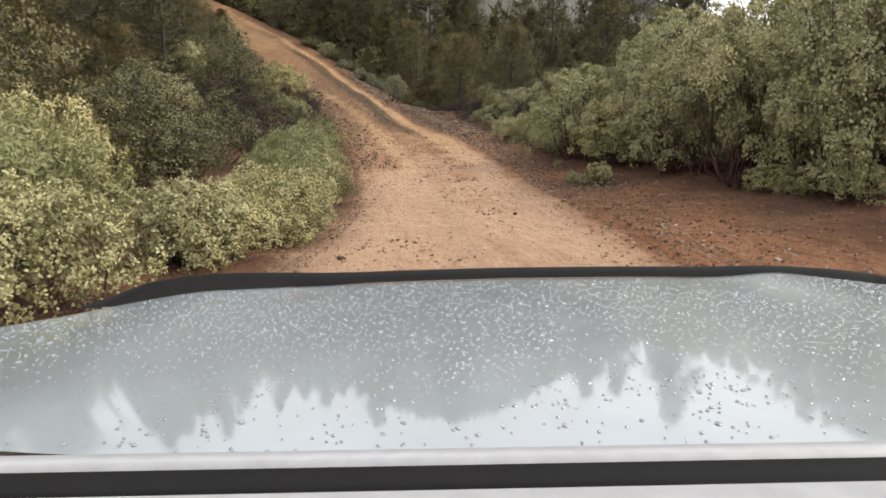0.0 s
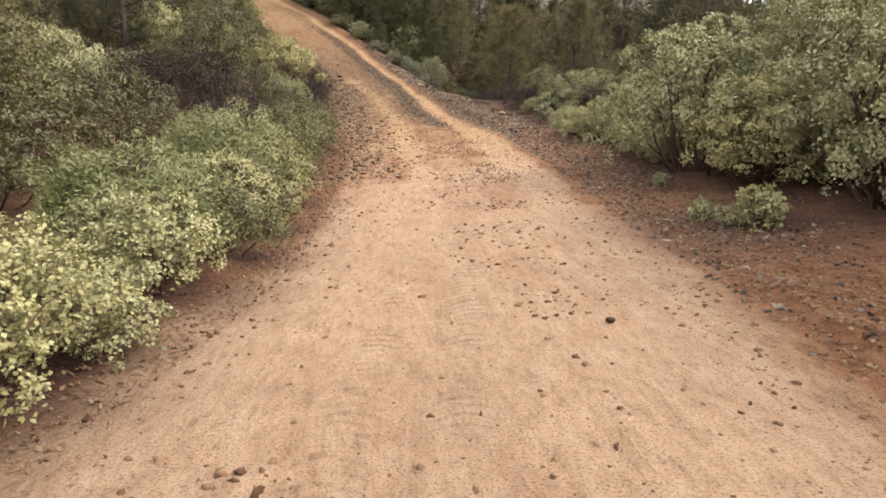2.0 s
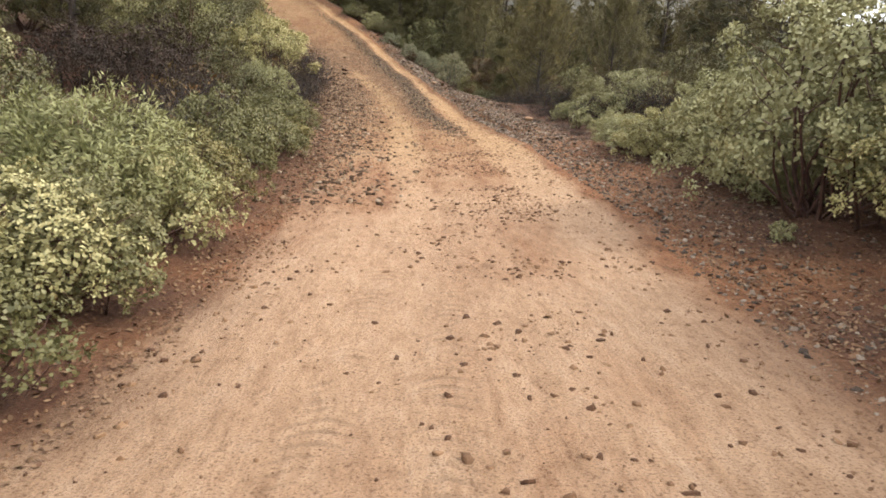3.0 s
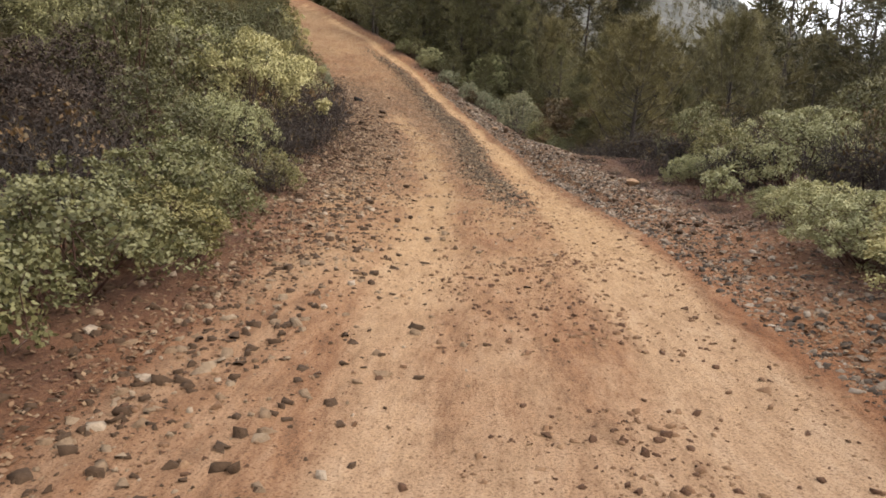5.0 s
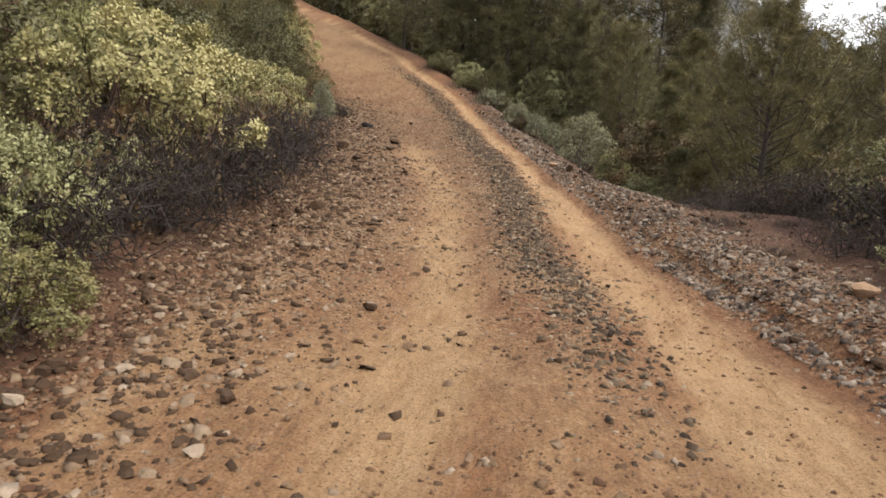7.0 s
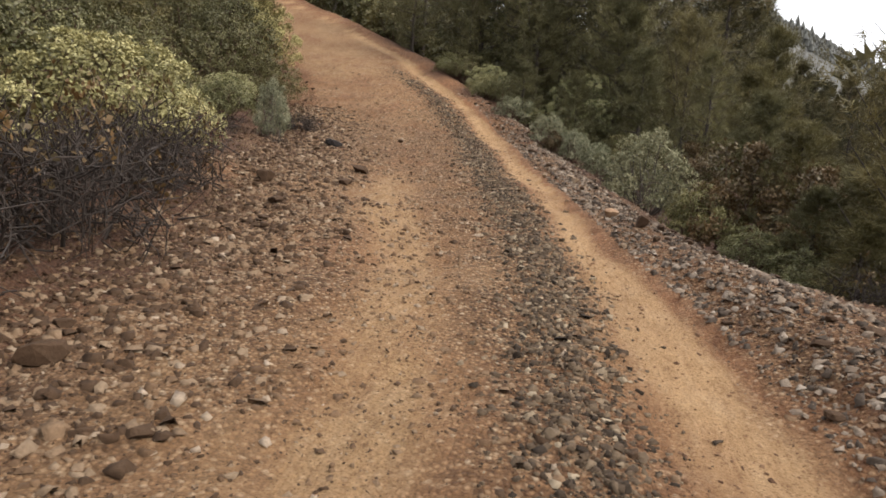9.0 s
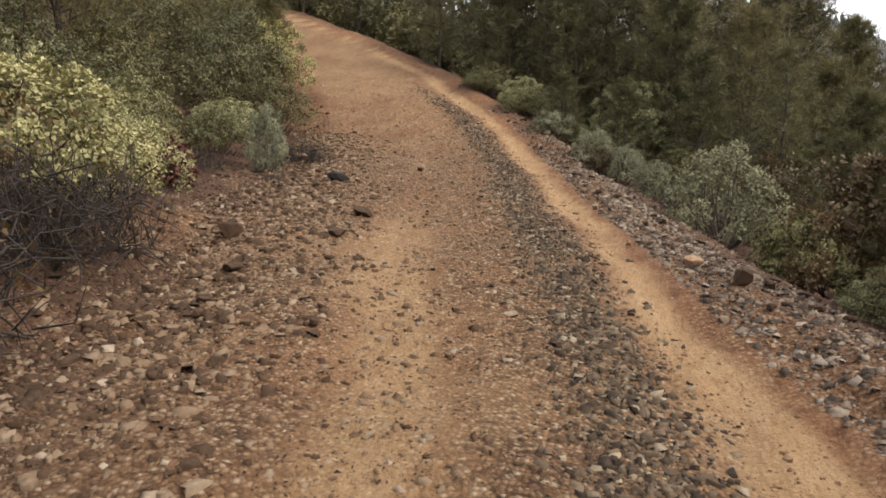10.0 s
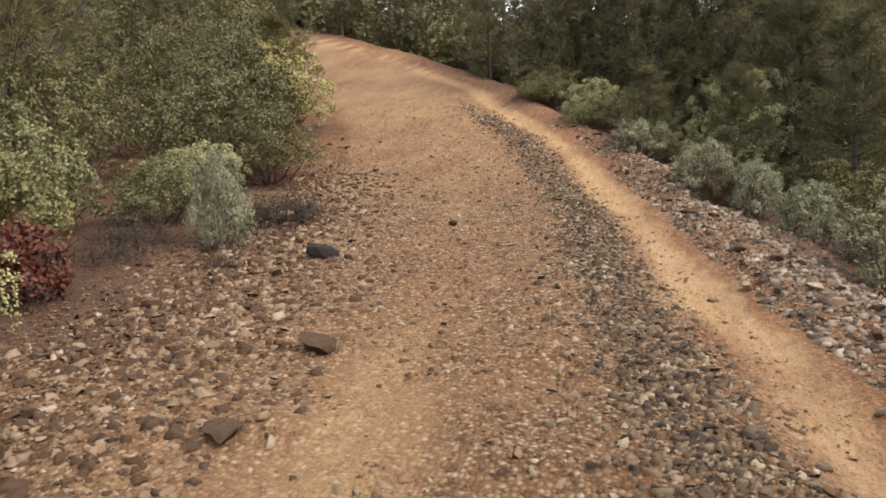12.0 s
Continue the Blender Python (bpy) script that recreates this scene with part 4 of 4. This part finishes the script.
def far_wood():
    """Small conifers standing all over the far ridge, their colour greyed for haze."""
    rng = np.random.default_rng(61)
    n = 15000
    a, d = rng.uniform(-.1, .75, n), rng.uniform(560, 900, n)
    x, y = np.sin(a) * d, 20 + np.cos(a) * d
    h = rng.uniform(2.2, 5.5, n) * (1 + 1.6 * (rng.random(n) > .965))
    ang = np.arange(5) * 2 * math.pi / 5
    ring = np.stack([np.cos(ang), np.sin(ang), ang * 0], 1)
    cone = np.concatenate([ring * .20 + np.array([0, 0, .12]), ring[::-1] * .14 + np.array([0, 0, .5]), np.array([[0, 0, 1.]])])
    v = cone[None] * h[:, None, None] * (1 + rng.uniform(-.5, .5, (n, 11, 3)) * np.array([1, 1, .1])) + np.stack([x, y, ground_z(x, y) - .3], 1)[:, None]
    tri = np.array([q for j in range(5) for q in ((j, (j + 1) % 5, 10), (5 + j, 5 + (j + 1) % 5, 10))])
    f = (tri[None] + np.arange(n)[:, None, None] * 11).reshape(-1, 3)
    tagged(new("far_wood", mesh_of("far_wood", v.reshape(-1, 3), f, HAZED_LEAF, np.repeat(rng.random(n) * .5, 11))), "grey-green conifers on the far ridge, mist put into their colour", "forest", kind="stuff")


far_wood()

# ---- stones ----
def stone_points(rng, n, flat=.55):
    """Angular broken stones of unit size: eight corners each, as jittered boxes."""
    corner = np.array([(-1, -1, -1), (1, -1, -1), (1, 1, -1), (-1, 1, -1), (-1, -1, 1), (1, -1, 1), (1, 1, 1), (-1, 1, 1)], float) * .5
    v = corner[None] + rng.uniform(-.34, .34, (n, 8, 3))
    v[:, 4:, :2] *= rng.uniform(.45, .95, (n, 1, 2))
    v *= rng.uniform(.65, 1.25, (n, 1, 3)) * np.array([1, .8, flat])
    return v


SPIKE = np.array([(0, 1, 6), (1, 2, 6), (2, 3, 6), (3, 0, 6)])
BOX = np.array([(4, 5, 6, 7), (0, 1, 5, 4), (1, 2, 6, 5), (2, 3, 7, 6), (3, 0, 4, 7)])


def spun(rng, v):
    """Each stone turned by chance about the vertical and tipped a little."""
    n = len(v)
    a, t = rng.uniform(0, 2 * math.pi, n), rng.normal(0, .5, n)
    c, s = np.cos(a)[:, None], np.sin(a)[:, None]
    x, y, z = v[..., 0], v[..., 1], v[..., 2]
    ct, st = np.cos(t)[:, None], np.sin(t)[:, None]
    y, z = y * ct - z * st, y * st + z * ct
    return np.stack([x * c - y * s, x * s + y * c, z], 2)


def gravel(name, seed, count, where, low, high, label, sink=.2, shape=BOX, mat=None):
    """Loose stones too many to count, as one sheet of real pieces."""
    rng = np.random.default_rng(seed)
    x, y, keep = where(rng, count)
    x, y = x[keep], y[keep]
    size = low * (high / low) ** (rng.random(len(x)) ** 2.2)
    v = spun(rng, stone_points(rng, len(x))) * size[:, None, None]
    v += np.stack([x, y, ground_z(x, y) + size * (.24 - sink)], 1)[:, None]
    f = (shape[None] + np.arange(len(x))[:, None, None] * 8).reshape(-1, shape.shape[1])
    return tagged(new(name, mesh_of(name, v.reshape(-1, 3), f, mat or STONE)), label, "gravel", kind="stuff")


def on_track(rng, n):
    y = rng.uniform(19, 49, n)
    l, r = road_l(y), road_r(y)
    x = l - .6 + (r - l + .6) * rng.random(n)
    a, b = wheel_tracks(x, y)
    bare = np.maximum(a, b * .5 * (1 - smooth(25, 32, y)))
    patch = vnoise(x, y, .9, 31) * .7 + vnoise(x, y, .3, 32) * .5
    return x, y, (rng.random(n) < (1 - bare) ** 1.5 * (.04 + .96 * smooth(20, 31, y)) * (1 - .6 * smooth(42, 47, y))) & (patch > .34)


def right_rubble(rng, n):
    y = rng.uniform(23, 48, n)
    d = np.abs(rng.normal(.5, .45, n)) + .03 + .14 * smooth(31, 38, y)
    return road_r(y) + d, y, (rng.random(n) < smooth(22, 29, y) * (1 - smooth(43, 48, y))) & (d < 2.0) & (vnoise(d, y, .55, 37) + .5 * rng.random(n) > .48)


def middle_ridge(rng, n):
    y = rng.uniform(25, 50, n)
    wide = 1.30 - .50 * smooth(30, 37, y)
    return road_r(y) - wide + rng.normal(0, .21, n), y, rng.random(n) < smooth(24, 31, y) * (1 - smooth(46, 50, y))


def left_rubble(rng, n):
    y = rng.uniform(18, 44, n)
    return road_l(y) + rng.normal(.35, .55, n), y, rng.random(n) < .4 + .6 * smooth(20, 32, y)


def early_specks(rng, n):
    y = rng.uniform(2, 24, n)
    l, r = road_l(y), road_r(y)
    x = l + (r - l) * rng.random(n)
    edge = np.minimum(x - l, r - x)
    return x, y, (rng.random(n) < .22 + .78 * smooth(.8, .1, edge)) | (vnoise(x, y, 1.2, 33) > .72)


def clod_rows(rng, n):
    y = rng.uniform(11, 25, n)
    side = rng.random(n)
    x = np.where(side < .45, road_l(y) + np.abs(rng.normal(.1, .45, n)), np.where(side < .8, road_r(y) - 1.15 + rng.normal(0, .22, n), road_r(y) - 2.0 + rng.normal(0, .3, n)))
    return x, y, (rng.random(n) < smooth(11, 18, y)) & (vnoise(x, y, .7, 35) > .42)


def in_rut(rng, n):
    y = rng.uniform(22, 48, n)
    return road_r(y) - rng.uniform(.05, 1.0, n) * (1.04 - .44 * smooth(30, 37, y)), y, vnoise(road_r(y), y, .5, 36) + .4 * rng.random(n) > .62


def stony_verge(rng, n):
    y = rng.uniform(3, 30, n)
    return road_r(y) + .02 + rng.exponential(1.0, n), y, rng.random(n) < .22 + .78 * smooth(11, 21, y)


def right_verge(rng, n):
    y = rng.uniform(3, 30, n)
    return road_r(y) + .05 + rng.exponential(1.3, n), y, rng.random(n) < .9


gravel("track_gravel", 41, 30000, on_track, .011, .062, "brown broken gravel lying between the wheel tracks")
gravel("fine_gravel", 48, 52000, on_track, .008, .030, "fine brown grit strewn over the stony track", shape=SPIKE)
gravel("roadside_rubble", 42, 21000, right_rubble, .013, .075, "grey-brown broken rubble along the edge of the drop", mat=RUBBLE)
gravel("middle_gravel", 43, 28000, middle_ridge, .012, .062, "dark broken stones heaped beside the wheel track", mat=DARK_GRAVEL)
gravel("bank_rubble", 44, 26000, left_rubble, .012, .085, "brown broken rubble along the foot of the bank")
gravel("track_specks", 45, 7500, early_specks, .013, .05, "dark clods and pebbles scattered on the sandy track", mat=CLOD)
gravel("track_clods", 50, 9000, clod_rows, .011, .05, "red-brown clods and stones strewn along the sandy track", mat=CLOD)
gravel("rut_pebbles", 51, 4200, in_rut, .009, .035, "small brown pebbles lying in the wheel rut", mat=CLOD)
gravel("verge_gravel", 49, 17000, stony_verge, .012, .06, "grey-brown gravel at the edge of the track", mat=RUBBLE)
gravel("verge_pebbles", 46, 26000, right_verge, .012, .055, "red-brown pebbles and litter on the verge", shape=SPIKE, mat=CLOD)


def litter():
    """Dry leaves and bits of bark lying under the brush."""
    rng = np.random.default_rng(47)
    n = 46000
    y = rng.uniform(3, 46, n)
    right = rng.random(n) < .6
    x = np.where(right, road_r(y) + .2 + rng.exponential(1.4, n), road_l(y) + .25 - rng.exponential(1.1, n))
    c = np.stack([x, y, ground_z(x, y) + .012], 1)
    a = rng.uniform(0, 2 * math.pi, n)
    u = np.stack([np.cos(a), np.sin(a), rng.normal(0, .35, n)], 1) * rng.uniform(.009, .026, (n, 1))
    w = np.stack([-np.sin(a), np.cos(a), rng.normal(0, .35, n)], 1) * rng.uniform(.006, .016, (n, 1))
    v = np.stack([c - u, c + w, c + u, c - w], 1).reshape(-1, 3)
    tagged(new("leaf_litter", mesh_of("leaf_litter", v, np.arange(n * 4).reshape(-1, 4), LITTER, np.repeat(rng.random(n), 4))), "dry brown leaf litter under the brush", "leaf litter", kind="stuff")


LITTER = leaf_material("dry_leaf", (.045, .020, .011), (.123, .059, .029), (.213, .134, .076), .7, .05)
litter()


def rock_mesh(seed, flat):
    """A broken rock: a faceted, chipped block with bevelled edges."""
    rng = np.random.default_rng(seed)
    bm = bmesh.new()
    bmesh.ops.create_icosphere(bm, subdivisions=2, radius=.5)
    cuts = [(unit(rng.normal(size=3)), rng.uniform(.17, .36)) for _ in range(11)]
    for v in bm.verts:
        p = np.array(v.co)
        for n, d in cuts:
            over = float(p @ n) - d
            if over > 0:
                p = p - n * over
        v.co = p * np.array([1.15, .9, flat]) + rng.uniform(-.012, .012, 3)
    me = bpy.data.meshes.new("rock")
    bm.to_mesh(me)
    bm.free()
    me.materials.append(STONE)
    return me


rocks = [rock_mesh(s, f) for s, f in ((1, .8), (2, .6), (3, .7), (4, .5), (5, .75), (6, .55))]

pale_rock = rock_mesh(8, .75)
pale_rock.materials.clear()
pale_rock.materials.append(PALE_STONE)


black_rock = rock_mesh(3, .75)
black_rock.materials.clear()
black_rock.materials.append(BLACK_STONE)


def rock(x, y, size, turn, i, label, sink=.16):
    ob = new("rock", pale_rock if label.startswith("pale") else black_rock if "black" in label else rocks[i % 6])
    ob.matrix_basis = pose(x, y, gz(x, y) + size * (.26 - sink), 0, 0, turn) @ Matrix.Diagonal((size, size, size, 1))
    return tagged(ob, label, "rock", "loose rocks beside the track")


for x, y, s, turn, i, label in ((-4.52, 39.5, .36, 20, 0, "large black rock lying among bank rubble"), (-5.85, 41.0, .28, 80, 2, "pale orange rock at the foot of the bank"),
                                (-3.72, 41.1, .15, 10, 4, "brown rock standing on the stony track"), (-3.39, 37.3, .36, 140, 1, "flat brown rock on the stony track"),
                                (-3.2, 36.1, .28, 60, 3, "brown rock on the stony track"), (-4.05, 35.6, .3, 200, 4, "dark angular rock at the foot of the bank"),
                                (-3.55, 34.8, .3, 270, 5, "dark angular rock at the foot of the bank"), (-5.0, 39.1, .22, 30, 2, "brown rock among bank rubble"),
                                (2.42, 28.1, .26, 0, 1, "pale grey rock on the verge"), (.1, 36.4, .24, 50, 3, "pale brown rock on the edge of the drop"),
                                (.4, 35.7, .3, 110, 4, "brown rock on the edge of the drop"), (-1.15, 41.9, .26, 170, 5, "grey flat rock on the edge of the drop"),
                                (-2.5, 7.5, .13, 0, 2, "small dark clod on the sandy track"), (.33, 10.4, .09, 0, 4, "small dark clod on the sandy track"), (-3.0, 30.7, .3, 90, 0, "brown rock at the foot of the bank"),
                                (-2.15, 30.3, .16, 20, 1, "brown rock on the stony track")):
    rock(x, y, s, turn, i, label)
rng = random.Random(9)
for n in range(230):
    y = rng.uniform(23, 47)
    x = float(road_r(y)) + abs(rng.gauss(.7, .5)) + .1 if n % 3 else float(road_l(y)) + rng.gauss(.2, .5)
    rock(x, y, rng.uniform(.07, .17), rng.uniform(0, 360), n, "grey-brown broken rock at the edge of the drop" if n % 3 else "brown broken rock at the foot of the bank")

# ---- the front of the car that carries the camera, as it stands when the shot begins ----
def plain(name, colour, rough, metal=0.0, coat=0.0, speck=40):
    m, nt, b = material(name)
    f = noise_tex(nt, speck, 5)
    nt.links.new(ramp(nt, f, [(.3, tuple(c * .82 for c in colour)), (.7, colour)]), b.inputs["Base Color"])
    b.inputs["Roughness"].default_value, b.inputs["Metallic"].default_value = rough, metal
    b.inputs["Coat Weight"].default_value, b.inputs["Coat Roughness"].default_value = coat, .04
    return m


PAINT = plain("silver_paint", (.26, .285, .292), .3, .35, .9, 6)
BLACK = plain("black_plastic", (.010, .0095, .0095), .55)
GREY = plain("grey_plastic", (.30, .30, .305), .5)
BLACK.node_tree.nodes["Principled BSDF"].inputs["Specular IOR Level"].default_value = .04
RUBBER = plain("tyre_rubber", (.03, .029, .028), .85)
STEEL = plain("wheel_steel", (.32, .32, .33), .35, .8)
DROP = plain("water", (.20, .22, .23), .08, 0, 1.0)

EYE = Vector(PATH[0][1])
foot = gz(EYE.x, EYE.y)
TALL = EYE.z - foot
car = tagged(new("car"), "silver car front with rain drops and a black deflector", "car")
stance = pose(0, 0, 0, -3.8, 0, -7.5)
car.matrix_basis = Matrix.Translation(EYE - stance.to_3x3() @ Vector((0, 0, TALL))) @ stance

front_edge = table([-1.15, -.98, -.90, -.80, -.64, -.55, -.44, -.30, -.07, .19, .46, .72, .89, 1.07, 1.18, 1.26], [.62, .72, .80, .90, 1.08, 1.19, 1.30, 1.415, 1.495, 1.55, 1.575, 1.575, 1.565, 1.53, 1.44, 1.25])


def part(name, verts, faces, mat, parent, label="", even=True):
    """One mesh object under a thing or a part."""
    ob = new(name, mesh_of(name, verts, faces, mat, even=even))
    ob.parent = parent
    return tagged(ob, label)


def sheet(rows):
    """Vertices and quads of a grid of points."""
    rows = np.asarray(rows, float)
    n, k = rows.shape[:2]
    i = np.arange((n - 1) * k).reshape(n - 1, k)[:, :-1].ravel()
    return rows.reshape(-1, 3), np.stack([i, i + 1, i + k + 1, i + k], 1)


def bonnet_z(x, d, bulge=1.0):
    return TALL - .245 - .045 * d + .013 * bulge * np.exp(-((x - .83) / .10) ** 2) * smooth(.9, 1.5, d) + .012 * np.exp(-((x + .45) / .12) ** 2) - .03 * smooth(.9, 1.25, np.abs(x - .14) + .1)


xs = np.linspace(-1.15, 1.26, 96)
fe = front_edge(xs)
back = .565 + .03 * xs
grid = []
for s in np.linspace(0, 1, 40):
    d = back + (fe - back) * s
    grid.append(np.stack([xs, d, bonnet_z(xs, d)], 1))
for drop, ahead in ((.012, .012), (.035, .018), (.07, .018)):
    grid.append(np.stack([xs, fe + ahead, bonnet_z(xs, fe) - drop], 1))
bonnet = part("bonnet", *sheet(grid), PAINT, car, "wet pale silver bonnet covered in rain drops")
# black deflector standing along the front edge
dx = np.linspace(-.60, 1.26, 80)
df = front_edge(dx)
lift = .011 + .009 * smooth(-.1, -.5, dx)
ends = smooth(-.60, -.52, dx) * smooth(1.30, 1.1, dx)
rows = [np.stack([dx, df + a, bonnet_z(dx, df, .3) + z * lift * ends + .003], 1) for a, z in ((.022, -.6), (.030, .0), (.045, .55), (.062, 1.0), (.068, 1.0), (.055, .5), (.036, -.7))]
part("deflector", *sheet(rows), BLACK, car, "curved black plastic deflector on the front edge")
# grille and bumper face, down to the ground clearance
rows = [np.stack([xs, fe - a, np.full_like(xs, 0) + z], 1) for a, z in ((.0, TALL - .40), (.0, .80), (-.05, .70), (-.06, .48), (.02, .38))]
part("front_panel", *sheet(rows), PAINT, car)
# cowl below the windscreen, wiper and the dashboard's edge
cx = np.linspace(-1.15, 1.24, 40)
cb = .556 + .03 * cx
rows = [np.stack([cx, cb + a, np.full_like(cx, TALL) + z], 1) for a, z in ((.03, -.330), (.006, -.285), (.0, -.263), (-.024, -.260), (-.029, -.270), (-.031, -.300))]
part("cowl", *sheet(rows), GREY, car, "pale wet cowl panel below the windscreen")
rows = [np.stack([cx, cb + a, np.full_like(cx, TALL) + z], 1) for a, z in ((-.033, -.300), (-.034, -.264), (-.039, -.259), (-.074, -.256), (-.082, -.258), (-.084, -.300))]
part("seal", *sheet(rows), BLACK, car, "black rubber windscreen seal")
rows = [np.stack([cx, cb + a, np.full_like(cx, TALL) + z], 1) for a, z in ((-.086, -.32), (-.087, -.256), (-.095, -.250), (-.20, -.250), (-.24, -.26), (-.24, -.40))]
part("dashboard", *sheet(rows), GREY, car, "pale grey dashboard edge")
# wings and wheels
for side, x in ((-1, -1.17), (1, 1.28)):
    ds = np.linspace(.30, .74 if side < 0 else 1.2, 10)
    rows = []
    for out, z in ((0.0, TALL - .31), (.03, TALL - .36), (.05, .95), (.05, .80), (.03, .55)):
        rows.append(np.stack([np.full_like(ds, x + side * out - side * .02), ds, np.full_like(ds, z)], 1))
    part("wing", *sheet(rows), PAINT, car)
    hub = new("wheel")
    hub.parent = car
    hub.matrix_basis = pose(x - side * .12, .92, .37, 0, 90, 0)
    ring = [np.stack([np.array([math.cos(a) * r, math.sin(a) * r, z]) for r, z in ((.22, -.10), (.34, -.11), (.37, -.08), (.37, .08), (.34, .11), (.22, .10))]) for a in np.linspace(0, 2 * math.pi, 33)]
    part("tyre", *sheet(ring), RUBBER, hub, "black rubber tyre")
    ring = [np.stack([np.array([math.cos(a) * r, math.sin(a) * r, z]) for r, z in ((.22, -.10), (.20, -.04), (.08, -.06 * side), (.02, -.06 * side))]) for a in np.linspace(0, 2 * math.pi, 33)]
    part("rim", *sheet(ring), STEEL, hub, "steel wheel rim")
# rain drops
drng = np.random.default_rng(77)
n = 17000
px = drng.uniform(-.9, 1.2, n)
ps = drng.random(n)
pd = (.56 + .045 * px) + (front_edge(px) - .02 - (.56 + .045 * px)) * ps
keep = (vnoise(px, pd, .12, 51) + .6 * drng.random(n) > .62) & (drng.random(n) < .25 + .75 * smooth(.6, 1.1, pd))
px, pd = px[keep], pd[keep]
n = len(px)
rad = .00105 * (2.4 ** drng.random(n)) * (1 + .8 * (drng.random(n) > .96))
ang = np.arange(6) * math.pi / 3
ring = np.stack([np.cos(ang), np.sin(ang), ang * 0], 1)
shape = np.concatenate([ring * np.array([1, 1, 0]), ring * .72 + np.array([0, 0, .38]), np.array([[0, 0, .52]])])
v = shape[None] * rad[:, None, None] * np.array([1, 1.15, 1]) + np.stack([px, pd, bonnet_z(px, pd) + .0006], 1)[:, None]
tri = np.array([q for j in range(6) for q in ((j, (j + 1) % 6, 6 + (j + 1) % 6), (j, 6 + (j + 1) % 6, 6 + j), (6 + j, 6 + (j + 1) % 6, 12))])
drops = part("rain_drop", v.reshape(-1, 3), (tri[None] + np.arange(n)[:, None, None] * 13).reshape(-1, 3), DROP, bonnet, "clear rain drops beaded on the paint")
tagged(drops, kind="stuff")
